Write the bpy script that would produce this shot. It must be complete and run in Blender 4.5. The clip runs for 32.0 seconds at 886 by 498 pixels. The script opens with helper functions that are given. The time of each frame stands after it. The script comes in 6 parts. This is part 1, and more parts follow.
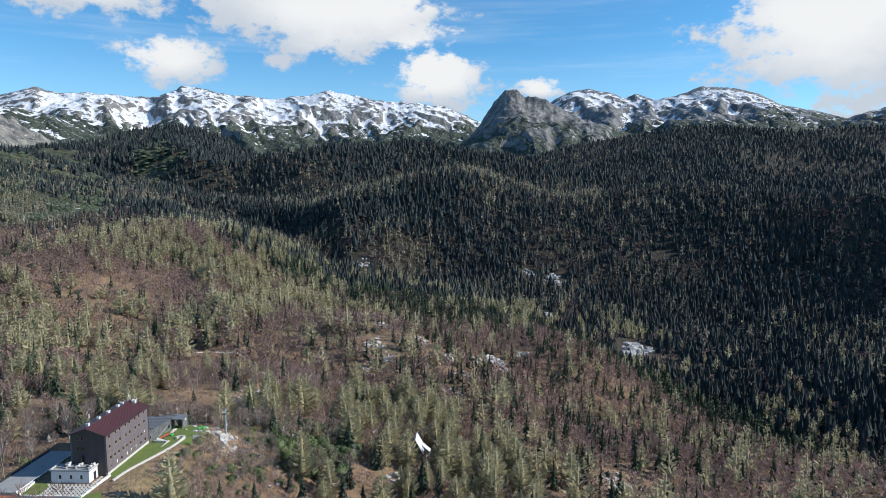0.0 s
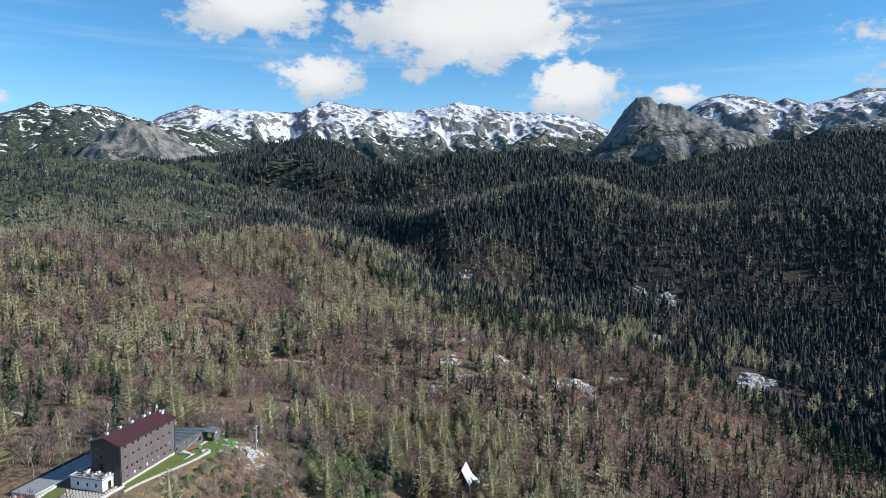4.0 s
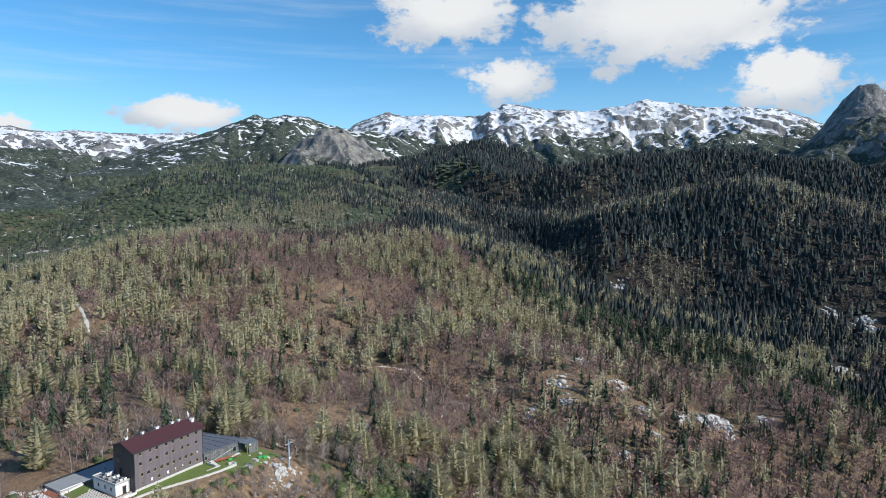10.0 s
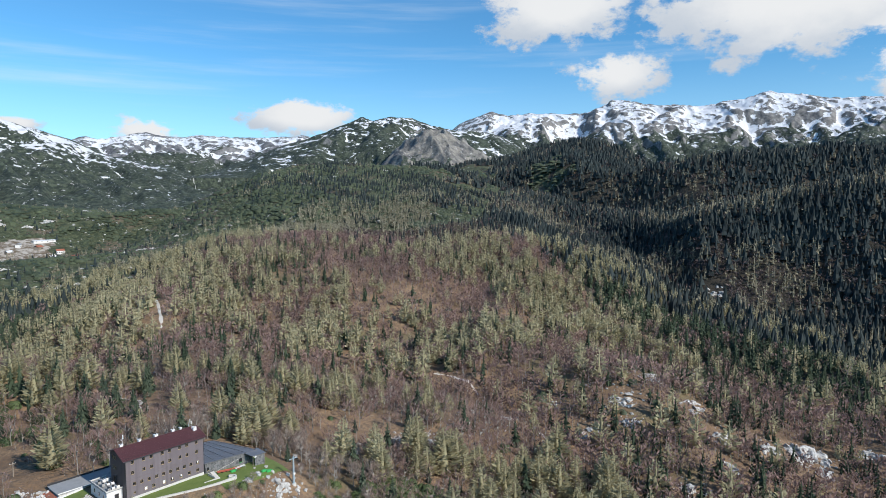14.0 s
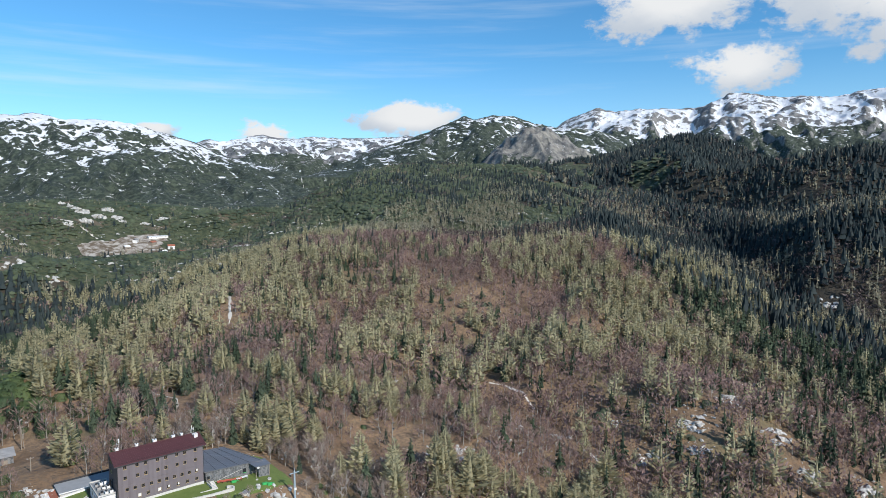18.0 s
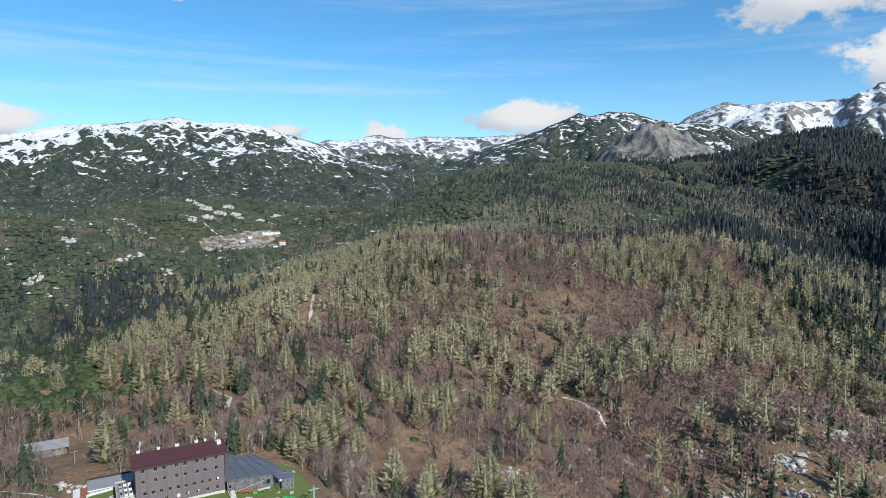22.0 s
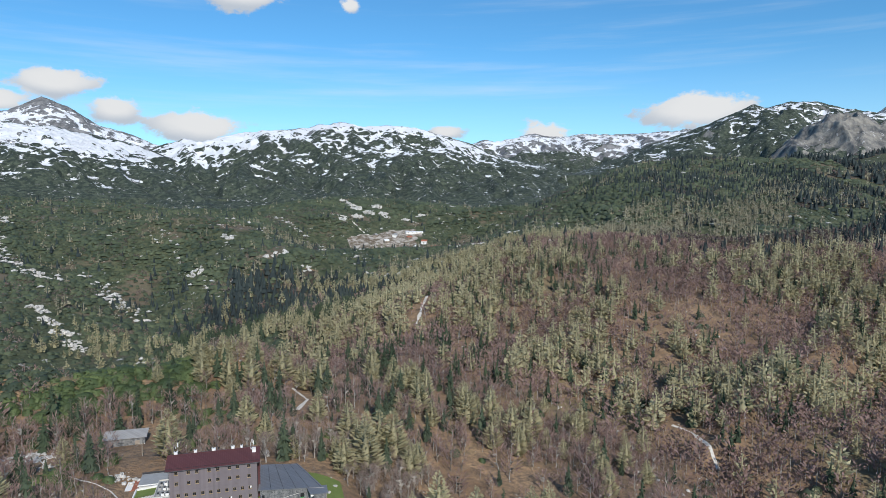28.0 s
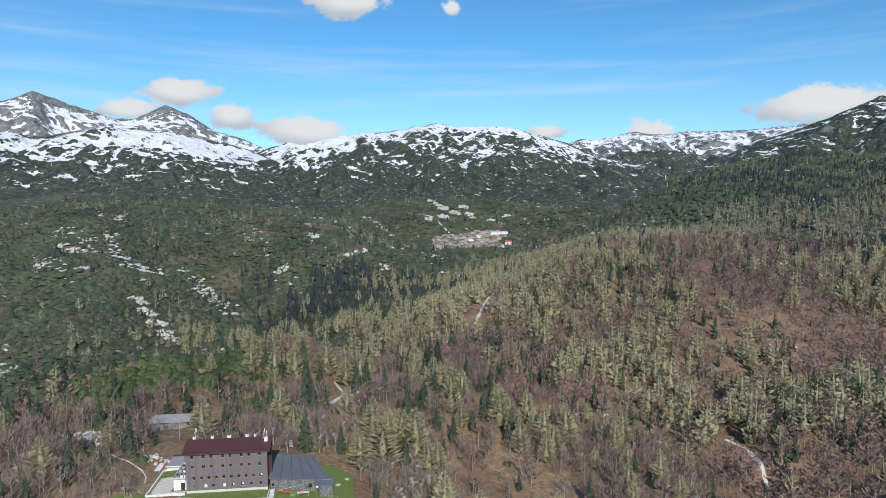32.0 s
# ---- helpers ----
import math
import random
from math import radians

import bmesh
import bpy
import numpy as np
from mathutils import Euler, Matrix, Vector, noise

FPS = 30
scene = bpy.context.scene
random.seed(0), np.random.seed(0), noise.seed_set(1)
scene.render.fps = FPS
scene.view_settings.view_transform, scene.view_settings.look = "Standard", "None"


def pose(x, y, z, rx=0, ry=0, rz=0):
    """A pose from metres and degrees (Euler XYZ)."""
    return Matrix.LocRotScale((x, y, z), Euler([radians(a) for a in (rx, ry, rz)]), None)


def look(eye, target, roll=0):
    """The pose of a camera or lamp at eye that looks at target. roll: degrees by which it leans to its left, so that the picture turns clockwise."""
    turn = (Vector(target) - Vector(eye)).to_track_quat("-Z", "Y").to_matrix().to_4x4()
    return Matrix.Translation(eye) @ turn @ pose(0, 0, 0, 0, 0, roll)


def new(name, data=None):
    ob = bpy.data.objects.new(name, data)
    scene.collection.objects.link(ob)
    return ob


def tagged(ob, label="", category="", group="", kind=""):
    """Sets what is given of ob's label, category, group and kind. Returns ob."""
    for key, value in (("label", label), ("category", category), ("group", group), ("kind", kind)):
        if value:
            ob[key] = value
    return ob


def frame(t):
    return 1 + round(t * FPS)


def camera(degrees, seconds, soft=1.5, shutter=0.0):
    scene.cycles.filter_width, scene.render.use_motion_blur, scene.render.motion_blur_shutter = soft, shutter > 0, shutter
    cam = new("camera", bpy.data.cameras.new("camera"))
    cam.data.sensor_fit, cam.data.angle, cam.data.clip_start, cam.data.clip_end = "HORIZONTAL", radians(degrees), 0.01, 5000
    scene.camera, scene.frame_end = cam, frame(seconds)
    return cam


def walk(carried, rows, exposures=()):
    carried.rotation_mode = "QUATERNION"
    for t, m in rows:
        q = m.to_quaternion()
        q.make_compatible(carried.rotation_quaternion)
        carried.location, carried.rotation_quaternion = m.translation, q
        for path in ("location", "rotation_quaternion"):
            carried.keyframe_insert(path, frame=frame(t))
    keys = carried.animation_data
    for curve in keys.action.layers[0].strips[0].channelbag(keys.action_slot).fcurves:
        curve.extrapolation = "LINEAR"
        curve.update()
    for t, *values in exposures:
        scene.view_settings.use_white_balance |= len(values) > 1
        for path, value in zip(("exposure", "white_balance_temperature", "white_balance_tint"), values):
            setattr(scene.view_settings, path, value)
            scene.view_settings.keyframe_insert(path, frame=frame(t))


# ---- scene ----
# The flight: seconds, eye, then yaw, pitch and roll in degrees.
FLIGHT = [
    (0, -161.53, -99.05, 79.00, -87.402, -5.969, -0.212),
    (1, -156.86, -106.25, 79.28, -84.485, -5.723, -0.114),
    (2, -152.06, -113.35, 79.58, -81.575, -5.483, -0.028),
    (3, -147.04, -120.26, 79.93, -78.680, -5.255, 0.033),
    (4, -141.66, -126.89, 80.33, -75.807, -5.044, 0.057),
    (5, -135.90, -133.19, 80.78, -72.960, -4.865, 0.050),
    (6, -129.77, -139.16, 81.22, -70.140, -4.740, 0.033),
    (7, -123.30, -144.82, 81.60, -67.347, -4.691, 0.029),
    (8, -116.52, -150.14, 81.88, -64.585, -4.729, 0.053),
    (9, -109.45, -155.05, 82.07, -61.877, -4.820, 0.088),
    (10, -102.11, -159.48, 82.21, -59.252, -4.917, 0.112),
    (11, -94.50, -163.32, 82.32, -56.735, -4.977, 0.101),
    (12, -86.67, -166.60, 82.41, -54.322, -4.987, 0.054),
    (13, -78.68, -169.41, 82.48, -51.978, -4.969, -0.013),
    (14, -70.58, -171.85, 82.53, -49.668, -4.948, -0.077),
    (15, -62.42, -174.03, 82.56, -47.354, -4.945, -0.122),
    (16, -54.31, -175.93, 82.57, -45.011, -4.966, -0.138),
    (17, -46.34, -177.46, 82.58, -42.626, -5.000, -0.128),
    (18, -38.63, -178.50, 82.60, -40.182, -5.036, -0.095),
    (19, -31.24, -178.98, 82.65, -37.673, -5.065, -0.044),
    (20, -24.10, -178.95, 82.76, -35.109, -5.089, 0.015),
    (21, -17.09, -178.52, 82.94, -32.510, -5.115, 0.069),
    (22, -10.10, -177.77, 83.24, -29.894, -5.148, 0.107),
    (23, -3.18, -176.83, 83.60, -27.294, -5.186, 0.122),
    (24, 3.48, -175.85, 83.97, -24.757, -5.220, 0.115),
    (25, 9.67, -174.98, 84.24, -22.331, -5.241, 0.086),
    (26, 15.26, -174.36, 84.35, -20.046, -5.243, 0.038),
    (27, 20.53, -174.08, 84.35, -17.860, -5.231, -0.021),
    (28, 25.85, -174.22, 84.27, -15.714, -5.211, -0.081),
    (29, 31.59, -174.85, 84.18, -13.549, -5.192, -0.132),
    (30, 37.82, -175.93, 84.09, -11.343, -5.177, -0.172),
    (31, 44.41, -177.33, 84.01, -9.109, -5.164, -0.204),
    (32, 51.16, -178.87, 83.94, -6.860, -5.152, -0.232),
]


def eye_pose(x, y, z, yaw, pitch, roll):
    """Yaw to the left from +y, pitch up, roll about the view."""
    return pose(x, y, z, 0, 0, yaw) @ pose(0, 0, 0, 90 + pitch) @ pose(0, 0, 0, 0, 0, roll)


cam = camera(69.76, 32.0, soft=0.65)
walk(cam, [(row[0], eye_pose(*row[1:])) for row in FLIGHT], exposures=[(0, 0.19), (10, 0.13), (20, 0.12), (32, -0.02)])
# ---- end of flight ----

# ---------------------------------------------------------------- light
SUN_WAY = Vector((0.06, -0.83, 0.55)).normalized()   # towards the sun
sun = new("sun", bpy.data.lights.new("sun", "SUN"))
sun.data.energy, sun.data.angle, sun.data.color = 4.6, radians(0.6), (1.0, 0.95, 0.87)
sun.matrix_world = look((0, 0, 400), Vector((0, 0, 400)) - SUN_WAY)

# Clouds: bearing to the left of +y, height over the horizon, half width, half height, all in degrees.
CLOUDS = [
    (-60.0, 15.2, 6.5, 3.0), (-77, 14.6, 11.0, 4.6), (-64.8, 9.8, 4.2, 2.3), (-87, 9.0, 4.6, 2.8), (-119, 11.5, 9.5, 6.5),
    (-96, 8.0, 2.4, 1.1), (-37.3, 6.5, 5.0, 1.7), (-25.0, 5.0, 2.8, 1.2), (15.0, 8.2, 3.2, 1.1), (11.2, 6.4, 2.0, 1.2),
    (5.0, 5.3, 4.2, 1.4), (19.3, 6.6, 2.4, 0.9), (1.2, 16.0, 4.5, 1.2), (-7.7, 15.6, 1.2, 0.8),
    (-16, 5.2, 1.8, 0.8),
]


class Nodes:
    """Short forms for building a node tree."""

    def __init__(self, tree):
        self.tree = tree
        tree.nodes.clear()

    def add(self, kind, **values):
        node = self.tree.nodes.new(kind)
        for key, value in values.items():
            setattr(node, key, value)
        return node

    def feed(self, socket, value):
        if isinstance(value, bpy.types.NodeSocket):
            self.tree.links.new(value, socket)
        elif value is not None:
            socket.default_value = value

    def math(self, op, a, b=None, c=None, clamp=False):
        node = self.add("ShaderNodeMath", operation=op, use_clamp=clamp)
        for socket, value in zip(node.inputs, (a, b, c)):
            self.feed(socket, value)
        return node.outputs[0]

    def noise(self, scale, detail=4.0, rough=0.55, at=None, out=0, lac=2.0):
        node = self.add("ShaderNodeTexNoise")
        node.inputs["Scale"].default_value, node.inputs["Detail"].default_value = scale, detail
        node.inputs["Roughness"].default_value, node.inputs["Lacunarity"].default_value = rough, lac
        if at is not None:
            self.feed(node.inputs["Vector"], at)
        return node.outputs[out]

    def step(self, value, low, high, to_low=0.0, to_high=1.0):
        node = self.add("ShaderNodeMapRange", interpolation_type="SMOOTHSTEP")
        for socket, v in zip(node.inputs, (value, low, high, to_low, to_high)):
            self.feed(socket, v)
        return node.outputs[0]

    def mix(self, factor, a, b):
        node = self.add("ShaderNodeMix", data_type="RGBA")
        self.feed(node.inputs[0], factor)
        for socket, v in zip(node.inputs[6:8], (a, b)):
            self.feed(socket, (*v, 1.0) if isinstance(v, tuple) and len(v) == 3 else v)
        return node.outputs[2]


world = bpy.data.worlds.new("sky")
scene.world = world
world.use_nodes = True
n = Nodes(world.node_tree)
sky = n.add("ShaderNodeTexSky", sky_type="NISHITA", sun_disc=False)
sky.sun_elevation = math.asin(SUN_WAY.z)
sky.sun_rotation = math.atan2(SUN_WAY.x, SUN_WAY.y)
sky.altitude, sky.air_density, sky.dust_density, sky.ozone_density = 1300, 1.0, 0.4, 2.0
way = n.add("ShaderNodeTexCoord").outputs["Generated"]
split = n.add("ShaderNodeSeparateXYZ")
n.feed(split.inputs[0], way)
bearing = n.math("MULTIPLY", n.math("ARCTAN2", n.math("MULTIPLY", split.outputs[0], -1.0), split.outputs[1]), 57.2958)
rise = n.math("MULTIPLY", n.math("ARCSINE", split.outputs[2]), 57.2958)
field, belly = None, None
for at, up, wide, high in CLOUDS:
    dx = n.math("DIVIDE", n.math("SUBTRACT", bearing, at), wide)
    dy = n.math("DIVIDE", n.math("SUBTRACT", rise, up), high)
    d = n.math("SUBTRACT", 1.0, n.math("SQRT", n.math("ADD", n.math("MULTIPLY", dx, dx), n.math("MULTIPLY", dy, dy))))
    low = n.math("MULTIPLY_ADD", dy, 0.5, d)
    field = d if field is None else n.math("SMOOTH_MAX", field, d, 0.15)
    belly = low if belly is None else n.math("MAXIMUM", belly, low)
stretch = n.add("ShaderNodeMapping")
n.feed(stretch.inputs[0], way)
stretch.inputs["Scale"].default_value = (1, 1, 1.7)
puff = n.noise(13.0, 8.0, 0.6, stretch.outputs[0])
fine = n.noise(46.0, 7.0, 0.62, stretch.outputs[0])
dens = n.math("MULTIPLY_ADD", n.math("SUBTRACT", puff, 0.5), 2.3, field)
dens = n.math("MULTIPLY_ADD", n.math("SUBTRACT", fine, 0.5), 1.0, dens)
cover = n.step(dens, -0.06, 0.36)
wisp_at = n.add("ShaderNodeMapping")
n.feed(wisp_at.inputs[0], way)
wisp_at.inputs["Rotation"].default_value = (0.04, 0.07, 0)
wisp_at.inputs["Scale"].default_value = (1.1, 1.1, 17)
wisp = n.math("MULTIPLY", n.step(n.noise(1.5, 5.0, 0.6, wisp_at.outputs[0]), 0.46, 0.84), 0.40)
wisp = n.math("MULTIPLY", wisp, n.step(rise, 2.0, 8.0))
puff_low = n.noise(5.0, 6.0, 0.6, stretch.outputs[0])
lit = n.step(n.math("ADD", belly, n.math("MULTIPLY", n.math("SUBTRACT", puff_low, 0.5), 1.6)), -0.25, 0.75)
cloud = n.mix(lit, (5.0, 5.6, 6.4), (7.7, 7.85, 8.0))
tone = n.mix(1.0, sky.outputs[0], (0.58, 1.16, 1.43))
tone.node.blend_type = "MULTIPLY"
pale = n.mix(n.step(rise, 13.0, 0.0, 0.0, 0.30), tone, (7.6, 8.4, 9.0))
veil = n.mix(wisp, pale, (7.4, 8.2, 8.8))
both = n.mix(cover, veil, cloud)
back = n.add("ShaderNodeBackground")
n.feed(back.inputs[0], both)
back.inputs[1].default_value = 0.1
n.feed(n.add("ShaderNodeOutputWorld").inputs[0], back.outputs[0])


# ---------------------------------------------------------------- materials
def material(name, paint, rough=0.85, metal=0.0, bump=None, gaps=None, thin=0.0, sheen=0.5):
    """paint(n) gives the base colour, bump(n) a height in metres."""
    mat = bpy.data.materials.new(name)
    mat.use_nodes = True
    n = Nodes(mat.node_tree)
    bsdf = n.add("ShaderNodeBsdfPrincipled")
    colour = paint(n)
    n.feed(bsdf.inputs["Base Color"], (*colour, 1.0) if isinstance(colour, tuple) else colour)
    n.feed(bsdf.inputs["Roughness"], rough(n) if callable(rough) else rough)
    bsdf.inputs["Metallic"].default_value = metal
    bsdf.inputs["Specular IOR Level"].default_value = sheen
    if gaps:
        # open spots between fine twigs and needles
        lace = n.noise(gaps[0], 3.0, 0.6, place(n))
        n.feed(bsdf.inputs["Alpha"], n.step(lace, gaps[1], gaps[1] + 0.03))
    if bump:
        node = n.add("ShaderNodeBump")
        node.inputs["Strength"].default_value = 1.0
        node.inputs["Distance"].default_value = 1.0
        n.feed(node.inputs["Height"], bump(n))
        n.feed(bsdf.inputs["Normal"], node.outputs[0])
    surface = bsdf.outputs[0]
    if thin:
        # needles and twigs let part of the light through
        glow, both = n.add("ShaderNodeBsdfTranslucent"), n.add("ShaderNodeMixShader")
        n.feed(glow.inputs[0], (*colour, 1.0) if isinstance(colour, tuple) else colour)
        both.inputs[0].default_value = thin
        n.feed(both.inputs[1], surface)
        n.feed(both.inputs[2], glow.outputs[0])
        surface = both.outputs[0]
    n.feed(n.add("ShaderNodeOutputMaterial").inputs[0], surface)
    return mat


def place(n):
    return n.add("ShaderNodeNewGeometry").outputs["Position"]


def height(n):
    node = n.add("ShaderNodeSeparateXYZ")
    n.feed(node.inputs[0], place(n))
    return node.outputs[2]


def leaf_paint(dark, light, island=True):
    def paint(n):
        info = n.add("ShaderNodeObjectInfo").outputs["Random"]
        each = n.add("ShaderNodeNewGeometry").outputs["Random Per Island"]
        f = n.math("ADD", n.math("MULTIPLY", each, 0.62), n.math("MULTIPLY", info, 0.38)) if island else info
        wide = n.noise(0.02, 2.0, 0.5, place(n))
        f = n.math("ADD", f, n.math("MULTIPLY", n.math("SUBTRACT", wide, 0.5), 1.2), clamp=True)
        return n.mix(f, dark, light)
    return paint


def stand_paint(dark, light):
    """Colour that changes from tree to tree by where it stands, for joined woods."""
    def paint(n):
        tree = n.add("ShaderNodeTexWhiteNoise", noise_dimensions="2D")
        snap = n.add("ShaderNodeVectorMath", operation="SNAP")
        n.feed(snap.inputs[0], place(n))
        snap.inputs[1].default_value = (5.0, 5.0, 1000.0)
        n.feed(tree.inputs[0], snap.outputs[0])
        fine = n.add("ShaderNodeNewGeometry").outputs["Random Per Island"]
        wide = n.noise(0.012, 2.0, 0.5, place(n))
        f = n.math("ADD", n.math("MULTIPLY", tree.outputs[0], 0.35), n.math("MULTIPLY", fine, 0.45))
        f = n.math("ADD", f, n.math("MULTIPLY", n.math("SUBTRACT", wide, 0.42), 1.3), clamp=True)
        return n.mix(f, dark, light)
    return paint


LARCH = ((0.305, 0.277, 0.162), (0.500, 0.460, 0.290))
# Far spruce, darker and bluer than the near: shade and haze put into the colour.
SHADED_SPRUCE = ((0.012, 0.019, 0.022), (0.037, 0.051, 0.049))
BEECH = ((0.165, 0.108, 0.096), (0.370, 0.252, 0.222))
PINE = ((0.030, 0.052, 0.018), (0.112, 0.145, 0.046))
SCRUB = ((0.020, 0.034, 0.020), (0.086, 0.105, 0.054))
FAR_BEECH = ((0.085, 0.062, 0.060), (0.180, 0.133, 0.125))
NEAR_SPRUCE = ((0.018, 0.031, 0.019), (0.060, 0.083, 0.046))
m_larch = material("larch_needles", leaf_paint(*LARCH), 0.8, thin=0.45)
m_spruce = material("spruce_needles", leaf_paint(*NEAR_SPRUCE), 0.8)
m_beech = material("beech_twigs", leaf_paint((0.165, 0.124, 0.106), (0.390, 0.300, 0.255)), 0.85, thin=0.3)
m_pine = material("dwarf_pine_needles", leaf_paint(*PINE), 0.7, gaps=(2.2, 0.40))
m_larch_wood = material("larch_wood", stand_paint(*LARCH), 0.8, thin=0.38)
# far slopes only; its colour carries their blue shade
m_shaded_spruce_wood = material("spruce_wood", stand_paint(*SHADED_SPRUCE), 0.8, sheen=0.28)
m_beech_wood = material("beech_wood", stand_paint(*BEECH), 0.85, thin=0.33)
m_near_spruce_wood = material("near_spruce_wood", stand_paint(*NEAR_SPRUCE), 0.8, sheen=0.28)
m_pine_scrub = material("dwarf_pine_scrub", stand_paint(*SCRUB), 0.7, gaps=(0.9, 0.36))
m_larch_far = material("far_larches", stand_paint((0.180, 0.165, 0.112), (0.325, 0.300, 0.212)), 0.8, thin=0.25)
m_beech_far = material("far_beeches", stand_paint(*FAR_BEECH), 0.85, thin=0.2)
m_bark = material("grey_bark", lambda n: n.mix(n.noise(3.0, 5, 0.6, place(n)), (0.17, 0.15, 0.13), (0.46, 0.43, 0.39)), 0.9)
m_dark_bark = material("brown_bark", lambda n: n.mix(n.noise(3.0, 5, 0.6, place(n)), (0.06, 0.045, 0.035), (0.16, 0.12, 0.09)), 0.9)


def limestone(n):
    a = n.noise(0.9, 8, 0.65, place(n))
    b = n.noise(0.13, 4, 0.6, place(n))
    c = n.mix(n.step(a, 0.3, 0.7), (0.26, 0.25, 0.235), (0.66, 0.64, 0.61))
    return n.mix(n.step(b, 0.56, 0.72, 0.0, 0.6), c, (0.20, 0.19, 0.16))


m_rock = material("pale_limestone", limestone, 0.9, bump=lambda n: n.math("MULTIPLY", n.noise(1.2, 8, 0.65, place(n)), 0.35))


def litter(n):
    a = n.noise(0.05, 6, 0.6, place(n))
    b = n.noise(0.6, 6, 0.7, place(n))
    c = n.mix(n.step(a, 0.38, 0.62), (0.215, 0.132, 0.074), (0.350, 0.230, 0.132))
    c = n.mix(n.step(b, 0.35, 0.7), c, (0.135, 0.096, 0.068))
    g = n.noise(0.021, 4, 0.55, place(n))
    c = n.mix(n.math("MULTIPLY", n.step(g, 0.52, 0.64), 0.45), c, (0.165, 0.155, 0.075))
    s = n.noise(0.33, 7, 0.72, place(n))
    return n.mix(n.step(s, 0.63, 0.70), c, (0.46, 0.44, 0.41))


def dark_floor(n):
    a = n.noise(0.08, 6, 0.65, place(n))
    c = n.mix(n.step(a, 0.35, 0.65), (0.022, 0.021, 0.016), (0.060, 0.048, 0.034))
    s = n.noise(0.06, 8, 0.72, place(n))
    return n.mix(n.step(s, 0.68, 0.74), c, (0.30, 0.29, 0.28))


def scrub(n):
    a = n.noise(0.09, 7, 0.7, place(n))
    b = n.noise(0.013, 5, 0.6, place(n))
    c = n.mix(n.step(a, 0.36, 0.62), (0.022, 0.034, 0.016), (0.080, 0.090, 0.045))
    c = n.mix(n.step(b, 0.52, 0.64, 0.0, 0.75), c, (0.145, 0.108, 0.078))
    s = n.noise(0.06, 9, 0.76, place(n))
    return n.mix(n.step(s, 0.595, 0.62), c, (0.46, 0.45, 0.43))


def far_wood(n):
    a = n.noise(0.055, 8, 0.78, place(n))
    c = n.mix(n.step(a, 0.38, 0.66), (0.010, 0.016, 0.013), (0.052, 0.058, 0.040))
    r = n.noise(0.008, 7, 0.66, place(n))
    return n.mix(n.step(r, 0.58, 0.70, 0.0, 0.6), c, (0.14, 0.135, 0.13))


def cover(n):
    """Ground under the woods: which growth lies where comes with the mesh, broken up by fine noise."""
    node = n.add("ShaderNodeSeparateColor")
    n.feed(node.inputs[0], n.add("ShaderNodeAttribute", attribute_name="cover").outputs["Color"])
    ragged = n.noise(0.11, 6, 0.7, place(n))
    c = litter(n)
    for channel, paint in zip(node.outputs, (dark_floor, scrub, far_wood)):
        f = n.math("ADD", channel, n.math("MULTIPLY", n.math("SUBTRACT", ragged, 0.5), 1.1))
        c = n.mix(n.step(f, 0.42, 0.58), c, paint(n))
    return c


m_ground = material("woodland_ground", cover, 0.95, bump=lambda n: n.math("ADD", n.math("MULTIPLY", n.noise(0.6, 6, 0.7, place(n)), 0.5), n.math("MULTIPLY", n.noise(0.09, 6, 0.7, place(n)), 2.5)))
m_lawn = material("lawn", lambda n: n.mix(n.noise(0.45, 6, 0.65, place(n)), (0.075, 0.125, 0.022), (0.175, 0.215, 0.055)), 0.95,
                  bump=lambda n: n.math("MULTIPLY", n.noise(6.0, 3, 0.6, place(n)), 0.04))


SNOW = {}


